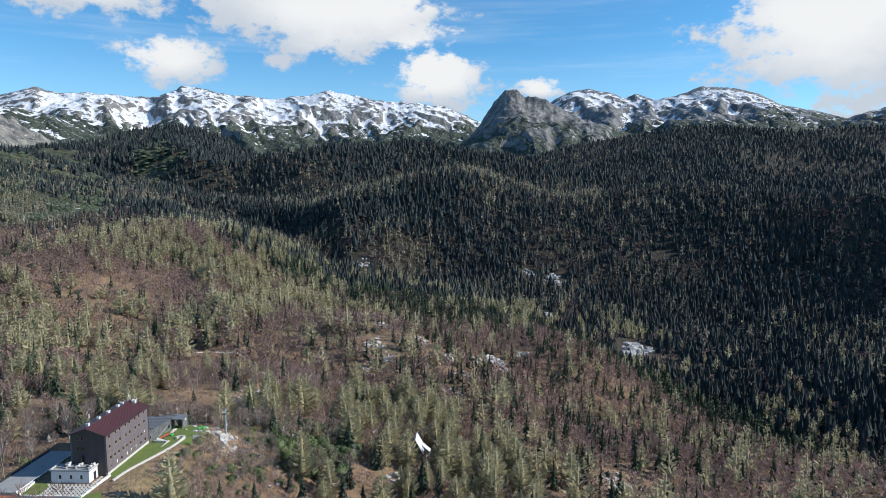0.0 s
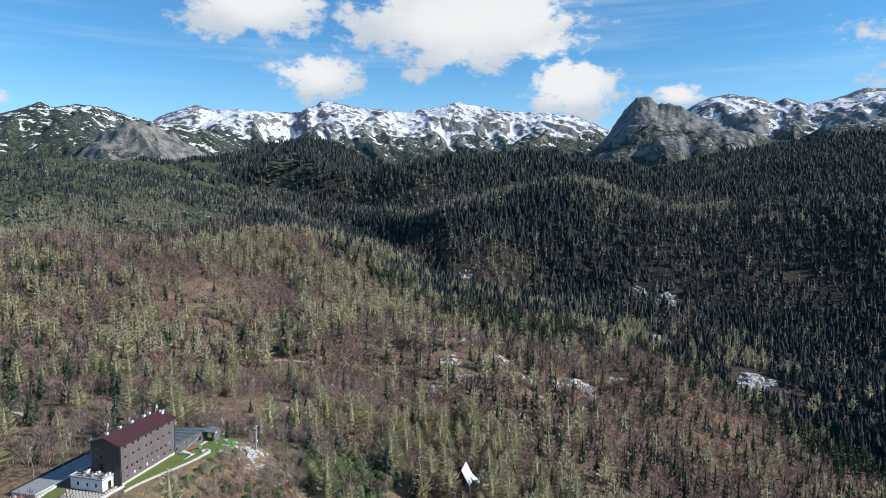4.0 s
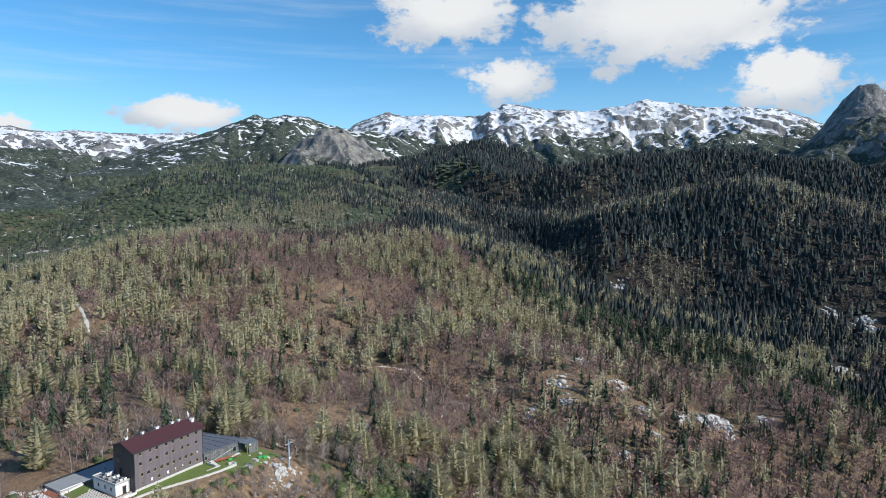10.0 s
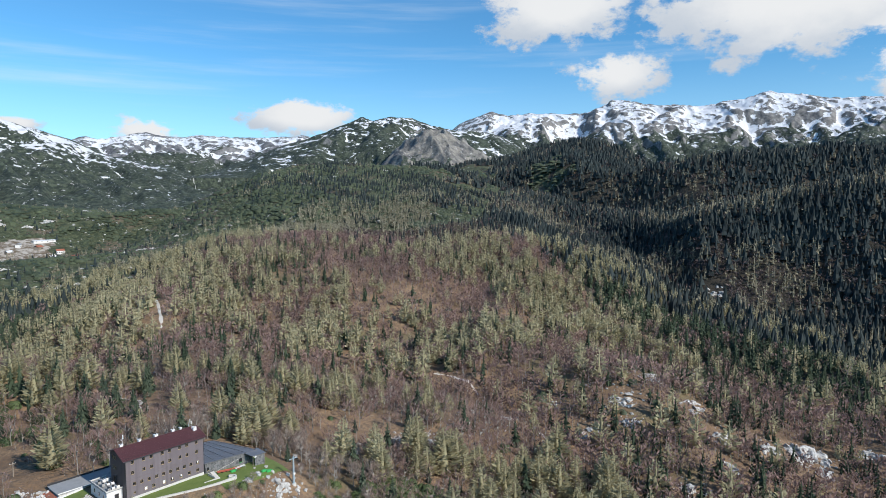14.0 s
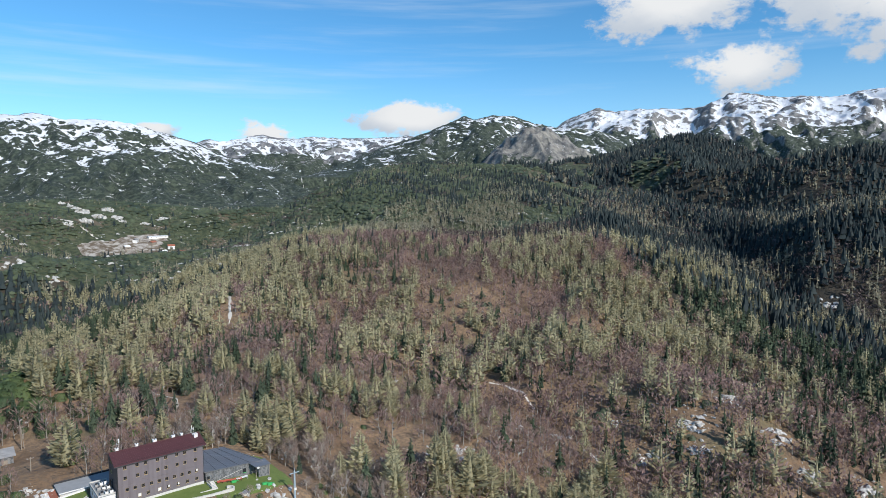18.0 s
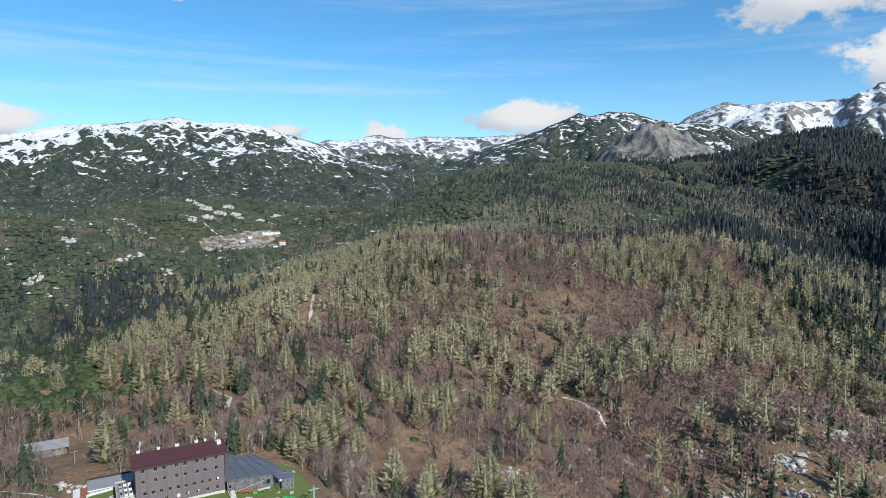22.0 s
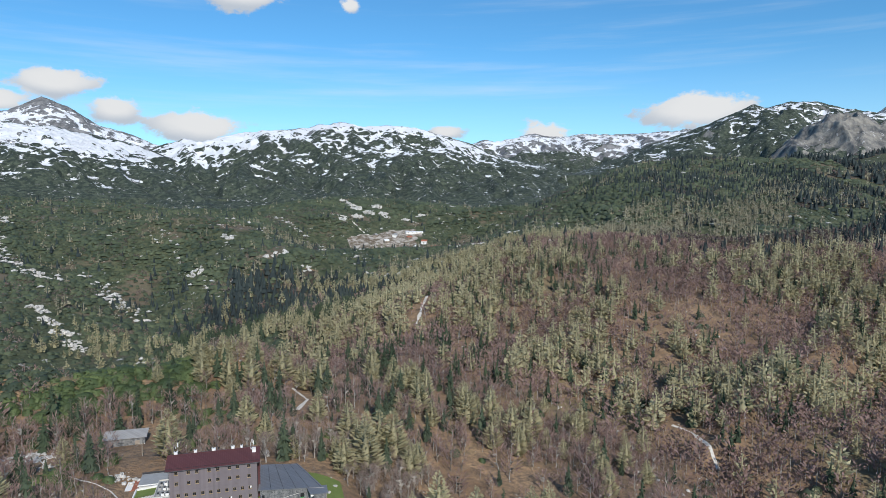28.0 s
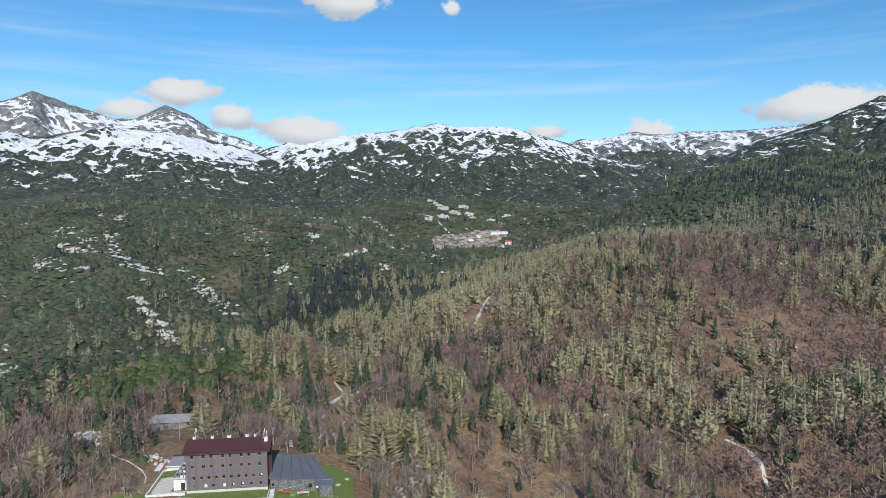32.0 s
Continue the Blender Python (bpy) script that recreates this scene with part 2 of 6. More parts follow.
def mountain(snow_line, pine_line, snow_spread=170.0, snowy=0.0, warm=0.0, most=0.6, grain=1.0):
    """Snow lies in hollows and on gentle ground over its line, dwarf pine under its own, bare limestone between."""
    def relief(n):
        return n.math("ADD", n.math("MULTIPLY", n.noise(0.03, 6, 0.6, place(n)), 15.0), n.math("MULTIPLY", n.noise(0.12, 5, 0.65, place(n)), 2.5))

    def paint(n):
        at = place(n)
        slant = n.add("ShaderNodeMapping")
        n.feed(slant.inputs[0], at)
        slant.inputs["Rotation"].default_value = (0.62, 0.38, 0.2)
        slant.inputs["Scale"].default_value = (1.0, 1.0, 0.34)
        big = n.noise(0.0042, 6, 0.62, at)
        mid = n.noise(0.022 * grain, 7, 0.62, slant.outputs[0])
        fine = n.noise(0.075, 5, 0.65, at)
        ribs = n.noise(0.028, 8, 0.72, slant.outputs[0])
        z = height(n)
        rock = n.mix(n.step(ribs, 0.3, 0.7), (0.070, 0.073, 0.080), (0.255 + warm, 0.252 + warm * 0.7, 0.255))
        pine = n.mix(n.step(fine, 0.42, 0.60), (0.018, 0.029, 0.021), (0.066, 0.083, 0.055))
        green = n.math("SUBTRACT", n.math("DIVIDE", n.math("SUBTRACT", pine_line, z), 110.0), n.math("MULTIPLY", n.math("SUBTRACT", big, 0.5), 6.0))
        green = n.math("ADD", green, n.math("MULTIPLY", n.math("SUBTRACT", mid, 0.5), 3.0))
        bare = n.add("ShaderNodeAttribute", attribute_name="bare").outputs["Fac"]
        green = n.math("SUBTRACT", green, bare)
        c = n.mix(n.step(green, -0.15, 0.2), rock, pine)
        speck = n.noise(0.055, 5, 0.7, slant.outputs[0])
        c = n.mix(n.step(speck, 0.61, 0.64, 0.0, 0.85), c, (0.46, 0.455, 0.45))
        white = n.add("ShaderNodeAttribute", attribute_name="snow").outputs["Fac"]
        white = n.math("ADD", white, n.math("MULTIPLY", n.math("SUBTRACT", mid, 0.5), 3.6))
        white = n.math("ADD", white, n.math("MULTIPLY", n.math("SUBTRACT", fine, 0.5), 1.6))
        return n.mix(n.step(white, 0.40 - snowy, 0.47 - snowy), c, (0.76, 0.775, 0.81))

    mat = material("mountain_side", paint, 0.85, bump=relief)
    SNOW[mat.name] = (snow_line, snow_spread, most)
    return mat


m_white = material("white_render", lambda n: n.mix(n.noise(0.8, 6, 0.65, place(n)), (0.60, 0.59, 0.57), (0.80, 0.79, 0.77)), 0.85)
m_concrete = material("pale_concrete", lambda n: n.mix(n.noise(1.3, 7, 0.65, place(n)), (0.40, 0.39, 0.36), (0.66, 0.64, 0.60)), 0.9)


def boards(dark, light, pitch=0.32):
    def paint(n):
        x = n.add("ShaderNodeSeparateXYZ")
        n.feed(x.inputs[0], place(n))
        along = n.math("ADD", x.outputs[0], x.outputs[1])
        cell = n.add("ShaderNodeTexWhiteNoise", noise_dimensions="1D")
        n.feed(cell.inputs["W"], n.math("FLOOR", n.math("DIVIDE", along, pitch)))
        stain = n.noise(0.5, 6, 0.65, place(n))
        return n.mix(n.math("ADD", n.math("MULTIPLY", cell.outputs[0], 0.4), n.math("MULTIPLY", stain, 0.6)), dark, light)
    return paint


m_cladding = material("purple_grey_cladding", boards((0.108, 0.091, 0.100), (0.190, 0.164, 0.176), 0.6), 0.6)


def weathered(n):
    base = boards((0.10, 0.103, 0.105), (0.27, 0.272, 0.275), 0.25)(n)
    return n.mix(n.step(n.noise(1.6, 6, 0.7, place(n)), 0.46, 0.60, 0.0, 0.75), base, (0.055, 0.060, 0.066))


m_end_cladding = material("dark_brown_cladding", boards((0.050, 0.040, 0.042), (0.088, 0.072, 0.074), 0.6), 0.6)
m_old_boards = material("weathered_boards", weathered, 0.9)
m_roof = material("maroon_metal_roof", boards((0.066, 0.025, 0.027), (0.102, 0.040, 0.042), 0.55), 0.45)
m_slate = material("dark_metal_roof", boards((0.165, 0.162, 0.170), (0.255, 0.252, 0.262), 0.5), 0.36, 0.4)
m_flat_roof = material("gravel_flat_roof", lambda n: n.mix(n.noise(0.5, 6, 0.65, place(n)), (0.20, 0.21, 0.22), (0.36, 0.37, 0.38)), 0.9)
m_tin = material("weathered_tin", boards((0.22, 0.215, 0.21), (0.42, 0.41, 0.40), 0.4), 0.55)
m_bright_tin = material("bright_tin", boards((0.60, 0.62, 0.65), (0.80, 0.81, 0.83), 0.5), 0.4)
m_frame = material("window_timber", lambda n: n.mix(n.noise(2.0, 4, 0.6, place(n)), (0.28, 0.20, 0.11), (0.48, 0.36, 0.21)), 0.7)
m_glass = material("window_glass", lambda n: n.mix(n.noise(0.4, 2, 0.5, place(n)), (0.010, 0.011, 0.013), (0.035, 0.037, 0.042)), 0.08)
m_curtain = material("white_curtain", lambda n: n.mix(n.noise(3.0, 3, 0.5, place(n)), (0.62, 0.62, 0.64), (0.80, 0.80, 0.80)), 0.8)
m_steel = material("grey_blue_steel", lambda n: n.mix(n.noise(1.2, 5, 0.6, place(n)), (0.28, 0.36, 0.42), (0.46, 0.54, 0.58)), 0.5, 0.3)
m_dark_metal = material("dark_metal", lambda n: n.mix(n.noise(2.0, 4, 0.6, place(n)), (0.03, 0.03, 0.034), (0.07, 0.07, 0.075)), 0.5, 0.4)
m_unit = material("white_unit_paint", lambda n: n.mix(n.noise(2.0, 5, 0.6, place(n)), (0.62, 0.62, 0.61), (0.82, 0.82, 0.81)), 0.5)
m_wood = material("grey_timber", lambda n: n.mix(n.noise(2.5, 6, 0.65, place(n)), (0.16, 0.13, 0.10), (0.36, 0.31, 0.26)), 0.85)
m_green = material("green_plastic", lambda n: n.mix(n.noise(2.0, 4, 0.6, place(n)), (0.03, 0.30, 0.07), (0.06, 0.42, 0.12)), 0.5)
m_red = material("faded_red_paint", lambda n: n.mix(n.noise(1.5, 5, 0.6, place(n)), (0.32, 0.06, 0.045), (0.46, 0.12, 0.08)), 0.6)
m_tile = material("red_roof_tiles", boards((0.26, 0.085, 0.05), (0.40, 0.15, 0.09), 0.3), 0.8)
m_gravel = material("white_gravel", lambda n: n.mix(n.noise(0.7, 7, 0.7, place(n)), (0.42, 0.39, 0.34), (0.70, 0.67, 0.62)), 0.95)


# ---------------------------------------------------------------- building helpers
def mesh_of(name, verts, faces, mats, index=None, smooth=False):
    """A mesh from arrays; faces all have the same number of corners."""
    verts, faces = np.asarray(verts, np.float32), np.asarray(faces, np.int32)
    me = bpy.data.meshes.new(name)
    me.vertices.add(len(verts))
    me.vertices.foreach_set("co", verts.ravel())
    k = faces.shape[1]
    me.loops.add(faces.size)
    me.loops.foreach_set("vertex_index", faces.ravel())
    me.polygons.add(len(faces))
    me.polygons.foreach_set("loop_start", np.arange(0, faces.size, k, dtype=np.int32))
    if index is not None:
        me.polygons.foreach_set("material_index", np.asarray(index, np.int32))
    for mat in mats if isinstance(mats, (list, tuple)) else [mats]:
        me.materials.append(mat)
    me.polygons.foreach_set("use_smooth", np.full(len(faces), smooth))
    me.update(calc_edges=True)
    me.validate()
    return me


def thing(name, label, category, group="", kind="", at=(0, 0, 0)):
    ob = new(name)
    ob.location = at
    ob.empty_display_size = 0.3
    return tagged(ob, label, category, group, kind)


def part(name, bm, mat, parent, label=""):
    """One mesh object under a thing or a part, its vertices in the thing's own space."""
    me = bpy.data.meshes.new(name)
    bmesh.ops.recalc_face_normals(bm, faces=bm.faces)
    bm.to_mesh(me)
    bm.free()
    me.materials.append(mat)
    ob = new(name, me)
    ob.parent = parent
    return tagged(ob, label)


def share(name, me, parent, m=None, label=""):
    ob = new(name, me)
    ob.parent = parent
    if m is not None:
        ob.matrix_local = m
    return tagged(ob, label)


def box_into(bm, x0, y0, z0, x1, y1, z1, bevel=0.0):
    r = bmesh.ops.create_cube(bm, size=1.0, matrix=Matrix.LocRotScale(((x0 + x1) / 2, (y0 + y1) / 2, (z0 + z1) / 2), None, (x1 - x0, y1 - y0, z1 - z0)))
    if bevel:
        edges = list({e for v in r["verts"] for e in v.link_edges})
        bmesh.ops.bevel(bm, geom=edges, offset=bevel, segments=1, affect="EDGES")
    return bm


def box(x0, y0, z0, x1, y1, z1, bevel=0.0):
    return box_into(bmesh.new(), x0, y0, z0, x1, y1, z1, bevel)


def tube_into(bm, a, b, r0, r1=None, sides=8):
    a, b = Vector(a), Vector(b)
    turn = (b - a).to_track_quat("Z", "Y").to_matrix().to_4x4()
    bmesh.ops.create_cone(bm, cap_ends=True, segments=sides, radius1=r0, radius2=r0 if r1 is None else r1, depth=(b - a).length,
                          matrix=Matrix.Translation((a + b) / 2) @ turn)
    return bm


def tube(a, b, r0, r1=None, sides=8):
    return tube_into(bmesh.new(), a, b, r0, r1, sides)


def prism(points, thick):
    """A slab under a polygon given by its upper corners."""
    bm = bmesh.new()
    top = [bm.verts.new(p) for p in points]
    low = [bm.verts.new((p[0], p[1], p[2] - thick)) for p in points]
    bm.faces.new(top)
    bm.faces.new(list(reversed(low)))
    for i in range(len(points)):
        j = (i + 1) % len(points)
        bm.faces.new((top[i], top[j], low[j], low[i]))
    return bm


# ---------------------------------------------------------------- the lie of the land
# Hills and hollows: x, y, spread, height.
NEAR_HILLS = [
    (25, -60, 22, -7.9),
    (0, -150, 55, -7.5),
    (25, 35, 80, 48.1),
    (25, 35, 22, -7.6),
    (75, 20, 22, -9.8),
    (-15, 60, 22, -4.8),
    (-150, -100, 55, -11.2),
    (150, 0, 22, 8.8),
    (-160, 20, 80, 31.5),
    (-160, 20, 22, -13.0),
    (120, -200, 55, -6.7),
    (15, 135, 22, 16.2),
    (-80, 120, 35, 11.0),
    (200, -100, 40, 7.9),
    (100, 150, 40, 12.5),
    (260, -40, 40, 23.5),
    (250, 45, 40, 12.0),
    (250, -195, 40, -16.0),
    (115, 215, 60, 13.7),
    (310, -180, 40, 23.2),
    (140, 275, 40, 11.7),
    (300, -300, 130, -21.2),
    (100, 330, 60, 8.1),
    (405, -125, 40, 12.2),
]
FAR_HILLS = [
    (305, 230, 130, 43.8),
    (220, 320, 40, 9.2),
    (420, 150, 40, -8.7),
    (395, 210, 40, 12.9),
    (300, -500, 140, -59.8),
    (420, -400, 140, -46.1),
    (565, -60, 90, -7.5),
    (310, 415, 90, 33.0),
    (-205, 470, 90, -33.1),
    (-205, 470, 140, -23.0),
    (45, 520, 90, -6.0),
    (-65, 615, 90, -18.6),
    (640, -335, 140, -30.2),
    (500, -600, 90, -18.4),
    (815, 50, 90, 34.3),
    (-75, 760, 90, 24.9),
    (850, -420, 90, 10.8),
    (-350, 845, 140, 20.3),
    (1000, 0, 140, 21.1),
    (655, 730, 220, 32.5),
    (735, 740, 220, 31.0),
    (295, 1020, 90, -27.7),
    (1055, 450, 320, 21.2),
    (-500, 1000, 220, 21.1),
    (30, 610, 60, 38.0),
    (-64, 740, 90, 16.0),
    (215, 1350, 150, 45.0),
]
# The crest behind the hut, over the gorge.
BRINK = [(-68, 128, 21, 16.0), (-108, 124, 24, 18.0), (-30, 130, 19, 17.0), (4, 134, 17, 10.0)]
# Forested crests round the middle point: radius, front slope, back slope, then bearing and crest height.
CRESTS = [
    (1700, 0.17, 0.15, [(-80, -60), (-76, 60), (-72, 130), (-70, 160), (-68, 192), (-66, 214), (-63.5, 229), (-61, 219), (-58.5, 198), (-56, 182), (-52, 168), (-44, 140), (-34, 60), (-24, -40)]),
    (1300, 0.20, 0.22, [(-64, 40), (-58, 112), (-54, 130), (-50, 141), (-45, 146), (-41, 152), (-38, 143), (-34, 128), (-30, 90), (-24, 20), (-18, -40)]),
    (1400, 0.16, 0.30, [(-8, -60), (1, 20), (5, 36), (7, 56), (11, 82), (16, 95), (20, 113), (24, 118), (28, 100), (34, 90), (50, 60)]),
    (2300, 0.20, 0.12, [(-179, 150), (-150, 200), (-127, 262), (-125, 255), (-122, 245), (-118, 230), (-114, 246), (-109, 262), (-106, 250), (-103, 224), (-100, 200), (-94, 150), (-88, 60)]),
]
# The spruce valley and the two crests beyond it: bearing, then radius and height of its floor, radius and height of the near crest,
# height of the saddle behind, radius and height of the far crest.
SPRUCE_VALLEY = [
    (-57, 1150, 55, 1230, 62, 58, 1420, 95), (-61, 1080, 34, 1200, 55, 50, 1370, 100), (-64, 960, 20, 1130, 52, 48, 1340, 108),
    (-67, 860, 16, 1060, 50, 46, 1290, 120), (-71, 730, 5, 900, 36, 36, 1259, 134), (-75, 630, -14, 790, 36, 32, 1239, 143),
    (-78.8, 570, -38, 735, 50, 36, 1262, 149), (-82.6, 560, -44, 757, 61, 40, 1296, 151), (-85.9, 560, -48, 780, 73, 46, 1330, 162),
    (-91.4, 560, -56, 803, 89, 50, 1347, 148), (-94.8, 560, -60, 815, 83, 48, 1351, 139), (-97.9, 560, -64, 818, 73, 42, 1355, 122),
    (-103.1, 565, -70, 832, 57, 32, 1362, 104), (-109.2, 575, -77, 880, 65, 32, 1370, 84), (-116.9, 590, -84, 890, 66, 32, 1385, 70),
    (-130, 620, -95, 905, 52, 30, 1400, 60), (-140, 640, -100, 905, 50, 30, 1400, 60),
]
MIDDLE = np.array((0.0, -60.0))


def wobble(x, y, size, seed, octaves=4):
    """Soft noise from -1 to 1 over arrays, from a lattice of chance numbers."""
    total, power = np.zeros(np.shape(x)), 1.0
    for o in range(octaves):
        u, v = np.asarray(x) / size * 2**o + 37.1 * o + seed, np.asarray(y) / size * 2**o - 11.7 * o + seed
        i, j = np.floor(u).astype(np.int64), np.floor(v).astype(np.int64)
        fu, fv = u - i, v - j
        fu, fv = fu * fu * (3 - 2 * fu), fv * fv * (3 - 2 * fv)

        def chance(a, b):
            h = (a * 374761393 + b * 668265263 + int(seed * 101) * 974634) & 0xFFFFFFFF
            h = ((h ^ (h >> 13)) * 1274126177) & 0xFFFFFFFF
            return ((h ^ (h >> 16)) & 0xFFFF) / 32767.5 - 1.0

        top = chance(i, j) * (1 - fu) + chance(i + 1, j) * fu
        low = chance(i, j + 1) * (1 - fu) + chance(i + 1, j + 1) * fu
        total += power * (top * (1 - fv) + low * fv)
        power *= 0.5
    return total / 1.9


def soft_max(a, b, k):
    h = np.clip(0.5 + 0.5 * (a - b) / k, 0, 1)
    return b * (1 - h) + a * h + k * h * (1 - h)


def smooth01(v):
    v = np.clip(v, 0, 1)
    return v * v * (3 - 2 * v)


def polar(x, y):
    x, y = np.asarray(x, float), np.asarray(y, float)
    return np.hypot(x - MIDDLE[0], y - MIDDLE[1]), np.degrees(np.arctan2(-(x - MIDDLE[0]), y - MIDDLE[1]))


def ridging(x, y):
    """Ridges and hollows of the spruce valley, about -0.6 to 0.55."""
    return 0.55 - 1.6 * np.abs(wobble(x + 0.5 * y, y, 240, 4.1, 3))


def land(x, y):
    """Height of the ground."""
    x, y = np.asarray(x, float), np.asarray(y, float)
    r, b = polar(x, y)
    z = -45 + 115 * np.clip((r - 300) / 1300, 0, 1)
    for hx, hy, spread, high in NEAR_HILLS + FAR_HILLS + BRINK:
        z = z + high * np.exp(-((x - hx) ** 2 + (y - hy) ** 2) / (2 * spread * spread))
    for radius, front, rear, crest in CRESTS:
        top = np.interp(b, [c[0] for c in crest], [c[1] for c in crest], left=-150, right=-150)
        far = radius * (1 + 0.10 * wobble(b, 0 * b + radius, 14, 3.3, 2))
        ridge = top - np.where(r < far, (far - r) * front, (r - far) * rear)
        ridge = np.maximum(ridge, -140) + 9 * wobble(x, y, 170, 8.2, 3)
        z = soft_max(z, ridge, 22)
    rows = np.array(SPRUCE_VALLEY)[::-1]
    turned = b + 1.6 * wobble(x, y, 130, 6.3, 3)
    r_v, z_v, r_a, z_a, z_m, r_b, z_b = (np.interp(turned, rows[:, 0], rows[:, k]) for k in range(1, 8))
    rw = r + 26 * wobble(x, y, 190, 2.4, 3)
    r_m = 0.5 * (r_a + r_b)
    dale = z_v + (z_a - z_v) * smooth01((rw - r_v) / (r_a - r_v)) ** 1.25
    dale = np.where(rw > r_a, z_a + (z_m - z_a) * smooth01((rw - r_a) / (r_m - r_a)), dale)
    dale = np.where(rw > r_m, z_m + (z_b - z_m) * smooth01((rw - r_m) / (r_b - r_m)), dale)
    dale = np.where(rw > r_b, z_b - 0.17 * (rw - r_b), dale)
    dale = dale + smooth01((rw - r_m) / (r_b - r_m)) * (soft_max(dale, z, 20) - dale)
    hold = smooth01((r - 405) / 130) * smooth01((-51 - b) / 16) * smooth01((b + 152) / 8)
    z = z * (1 - hold) + dale * hold
    rough = np.clip((r - 90) / 250, 0, 1)
    z = z + rough * 3.2 * wobble(x, y, 60, 1.7, 4) + np.clip((r - 450) / 500, 0, 1) * 15 * wobble(x, y, 210, 5.1, 4)
    fold = np.clip((r - 400) / 150, 0, 1) * np.clip((1000 - r) / 250, 0, 1)
    z = z + fold * smooth01((x - 330) / 120) * 20 * ridging(x, y)
    z = z + smooth01((r - 480) / 120) * smooth01((1250 - r) / 200) * smooth01((b + 58) / 8) * 11 * (0.4 - 1.4 * np.abs(wobble(x, y, 105, 7.2, 3)))
    # the valley floor with its meadow, and the open way towards it
    turn = np.degrees(np.arctan2(x, y + 150))
    cap = 13 - (y - 560) * 0.083 + 1.5 * wobble(x, y, 50, 2.6, 3)
    open_way = smooth01((turn - 1) / 6) * smooth01((29 - turn) / 12) * smooth01((y - 600) / 90) * smooth01((1060 - y) / 120)
    z = z - open_way * np.maximum(z - cap, 0)
    meadow = 1 - smooth01((np.hypot((x - 255) / 170, (y - 990) / 125) - 0.25) / 0.75)
    z = z * (1 - meadow) + (-6 + 0.30 * (y - 985)) * meadow
    north = smooth01((b + 36) / 14)
    z = z + np.clip((r - 2000) / 2500, 0, 1) * 60 * (1 - north) - 52 * north * smooth01((r - 1150) / 500)
    # the shelf on which the house stands
    ex = np.maximum(np.maximum(-12 - x, x - 38), 0) / 14
    ey = np.maximum(np.maximum(-9.5 + 0.16 * np.clip(22 - x, 0, 30) - y, y - 27), 0) / 12
    pad = 1 - smooth01(np.hypot(ex, ey))
    floor_z = -0.25 - 0.075 * np.clip(x - 20, 0, 30) - 0.09 * np.clip(-4 - x, 0, 10)
    return z * (1 - pad) + floor_z * pad


def ground(x, y):
    return float(land(np.array([x]), np.array([y]))[0])


# Which growth covers the ground: 0 leafless beech and larch, 1 dark spruce, 2 dwarf pine.
def zone(x, y):
    x, y = np.asarray(x, float), np.asarray(y, float)
    jitter = 16 * wobble(x, y, 70, 6.6, 3)
    edge = np.interp(y, (-500, -400, -314, -252, -183, -130, -88, -45, 0, 60, 144, 254, 380), (180, 240, 283, 308, 366, 364, 366, 382, 396, 415, 462, 555, 655))
    spruce = x + jitter > edge
    r, b = polar(x, y)
    hill = 425 - 0.18 * np.clip(x - 250, -400, 400)
    high = (y + jitter * 2 > hill) & (b + 0.9 * jitter + 18 * wobble(x, y, 420, 2.9, 3) > -52)
    deep = np.hypot((x - 55) / 125, (y - 440) / 105) + 0.45 * wobble(x, y, 60, 4.9, 3) < 1
    west = (x + 3.2 * jitter < 8 + 0.12 * (y - 112)) & (y + 1.2 * jitter > 112 + 0.25 * x)
    out = np.where(spruce, 1, 0)
    out = np.where(high, 2, out)
    out = np.where(west | (((b >= 4) | (x < 90)) & (y + 2 * jitter > 330)), 2, out)
    out = np.where(deep & (x < 175), 1, out)
    pines = wobble(x, y, 260, 9.4, 3)
    return np.where((out == 1) & (r + 60 * pines > 1850), 3, out)


# ---------------------------------------------------------------- ground sheet
def ground_sheet():
    seen, rest = np.arange(-152, 62, 0.75), np.arange(61.9, 207.9, 3.0)
    bear = np.radians(np.concatenate([seen, rest]))
    rings = 5.0 * 1.019 ** np.arange(0, 368)
    rings[0] = 0.02
    rr, bb = np.meshgrid(rings, bear, indexing="ij")
    x, y = MIDDLE[0] - rr * np.sin(bb), MIDDLE[1] + rr * np.cos(bb)
    z = land(x, y)
    nr, nb = rr.shape
    verts = np.concatenate([np.stack([x, y, z], -1).reshape(-1, 3), [[MIDDLE[0], MIDDLE[1], ground(*MIDDLE)]]])
    i, j = np.meshgrid(np.arange(nr - 1), np.arange(nb), indexing="ij")
    k = (j + 1) % nb
    quads = np.stack([i * nb + j, i * nb + k, (i + 1) * nb + k, (i + 1) * nb + j], -1).reshape(-1, 4)
    me = mesh_of("ground", verts, quads[:, ::-1], m_ground, None, True)
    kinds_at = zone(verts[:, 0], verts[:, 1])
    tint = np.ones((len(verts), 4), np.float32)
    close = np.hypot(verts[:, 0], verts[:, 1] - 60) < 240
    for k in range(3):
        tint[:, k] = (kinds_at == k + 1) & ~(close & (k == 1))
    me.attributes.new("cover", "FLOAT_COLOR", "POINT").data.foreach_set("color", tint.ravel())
    return tagged(new("ground", me), "hilly ground under woods, leaf litter, scrub and limestone", "ground", kind="structure")


ground_sheet()


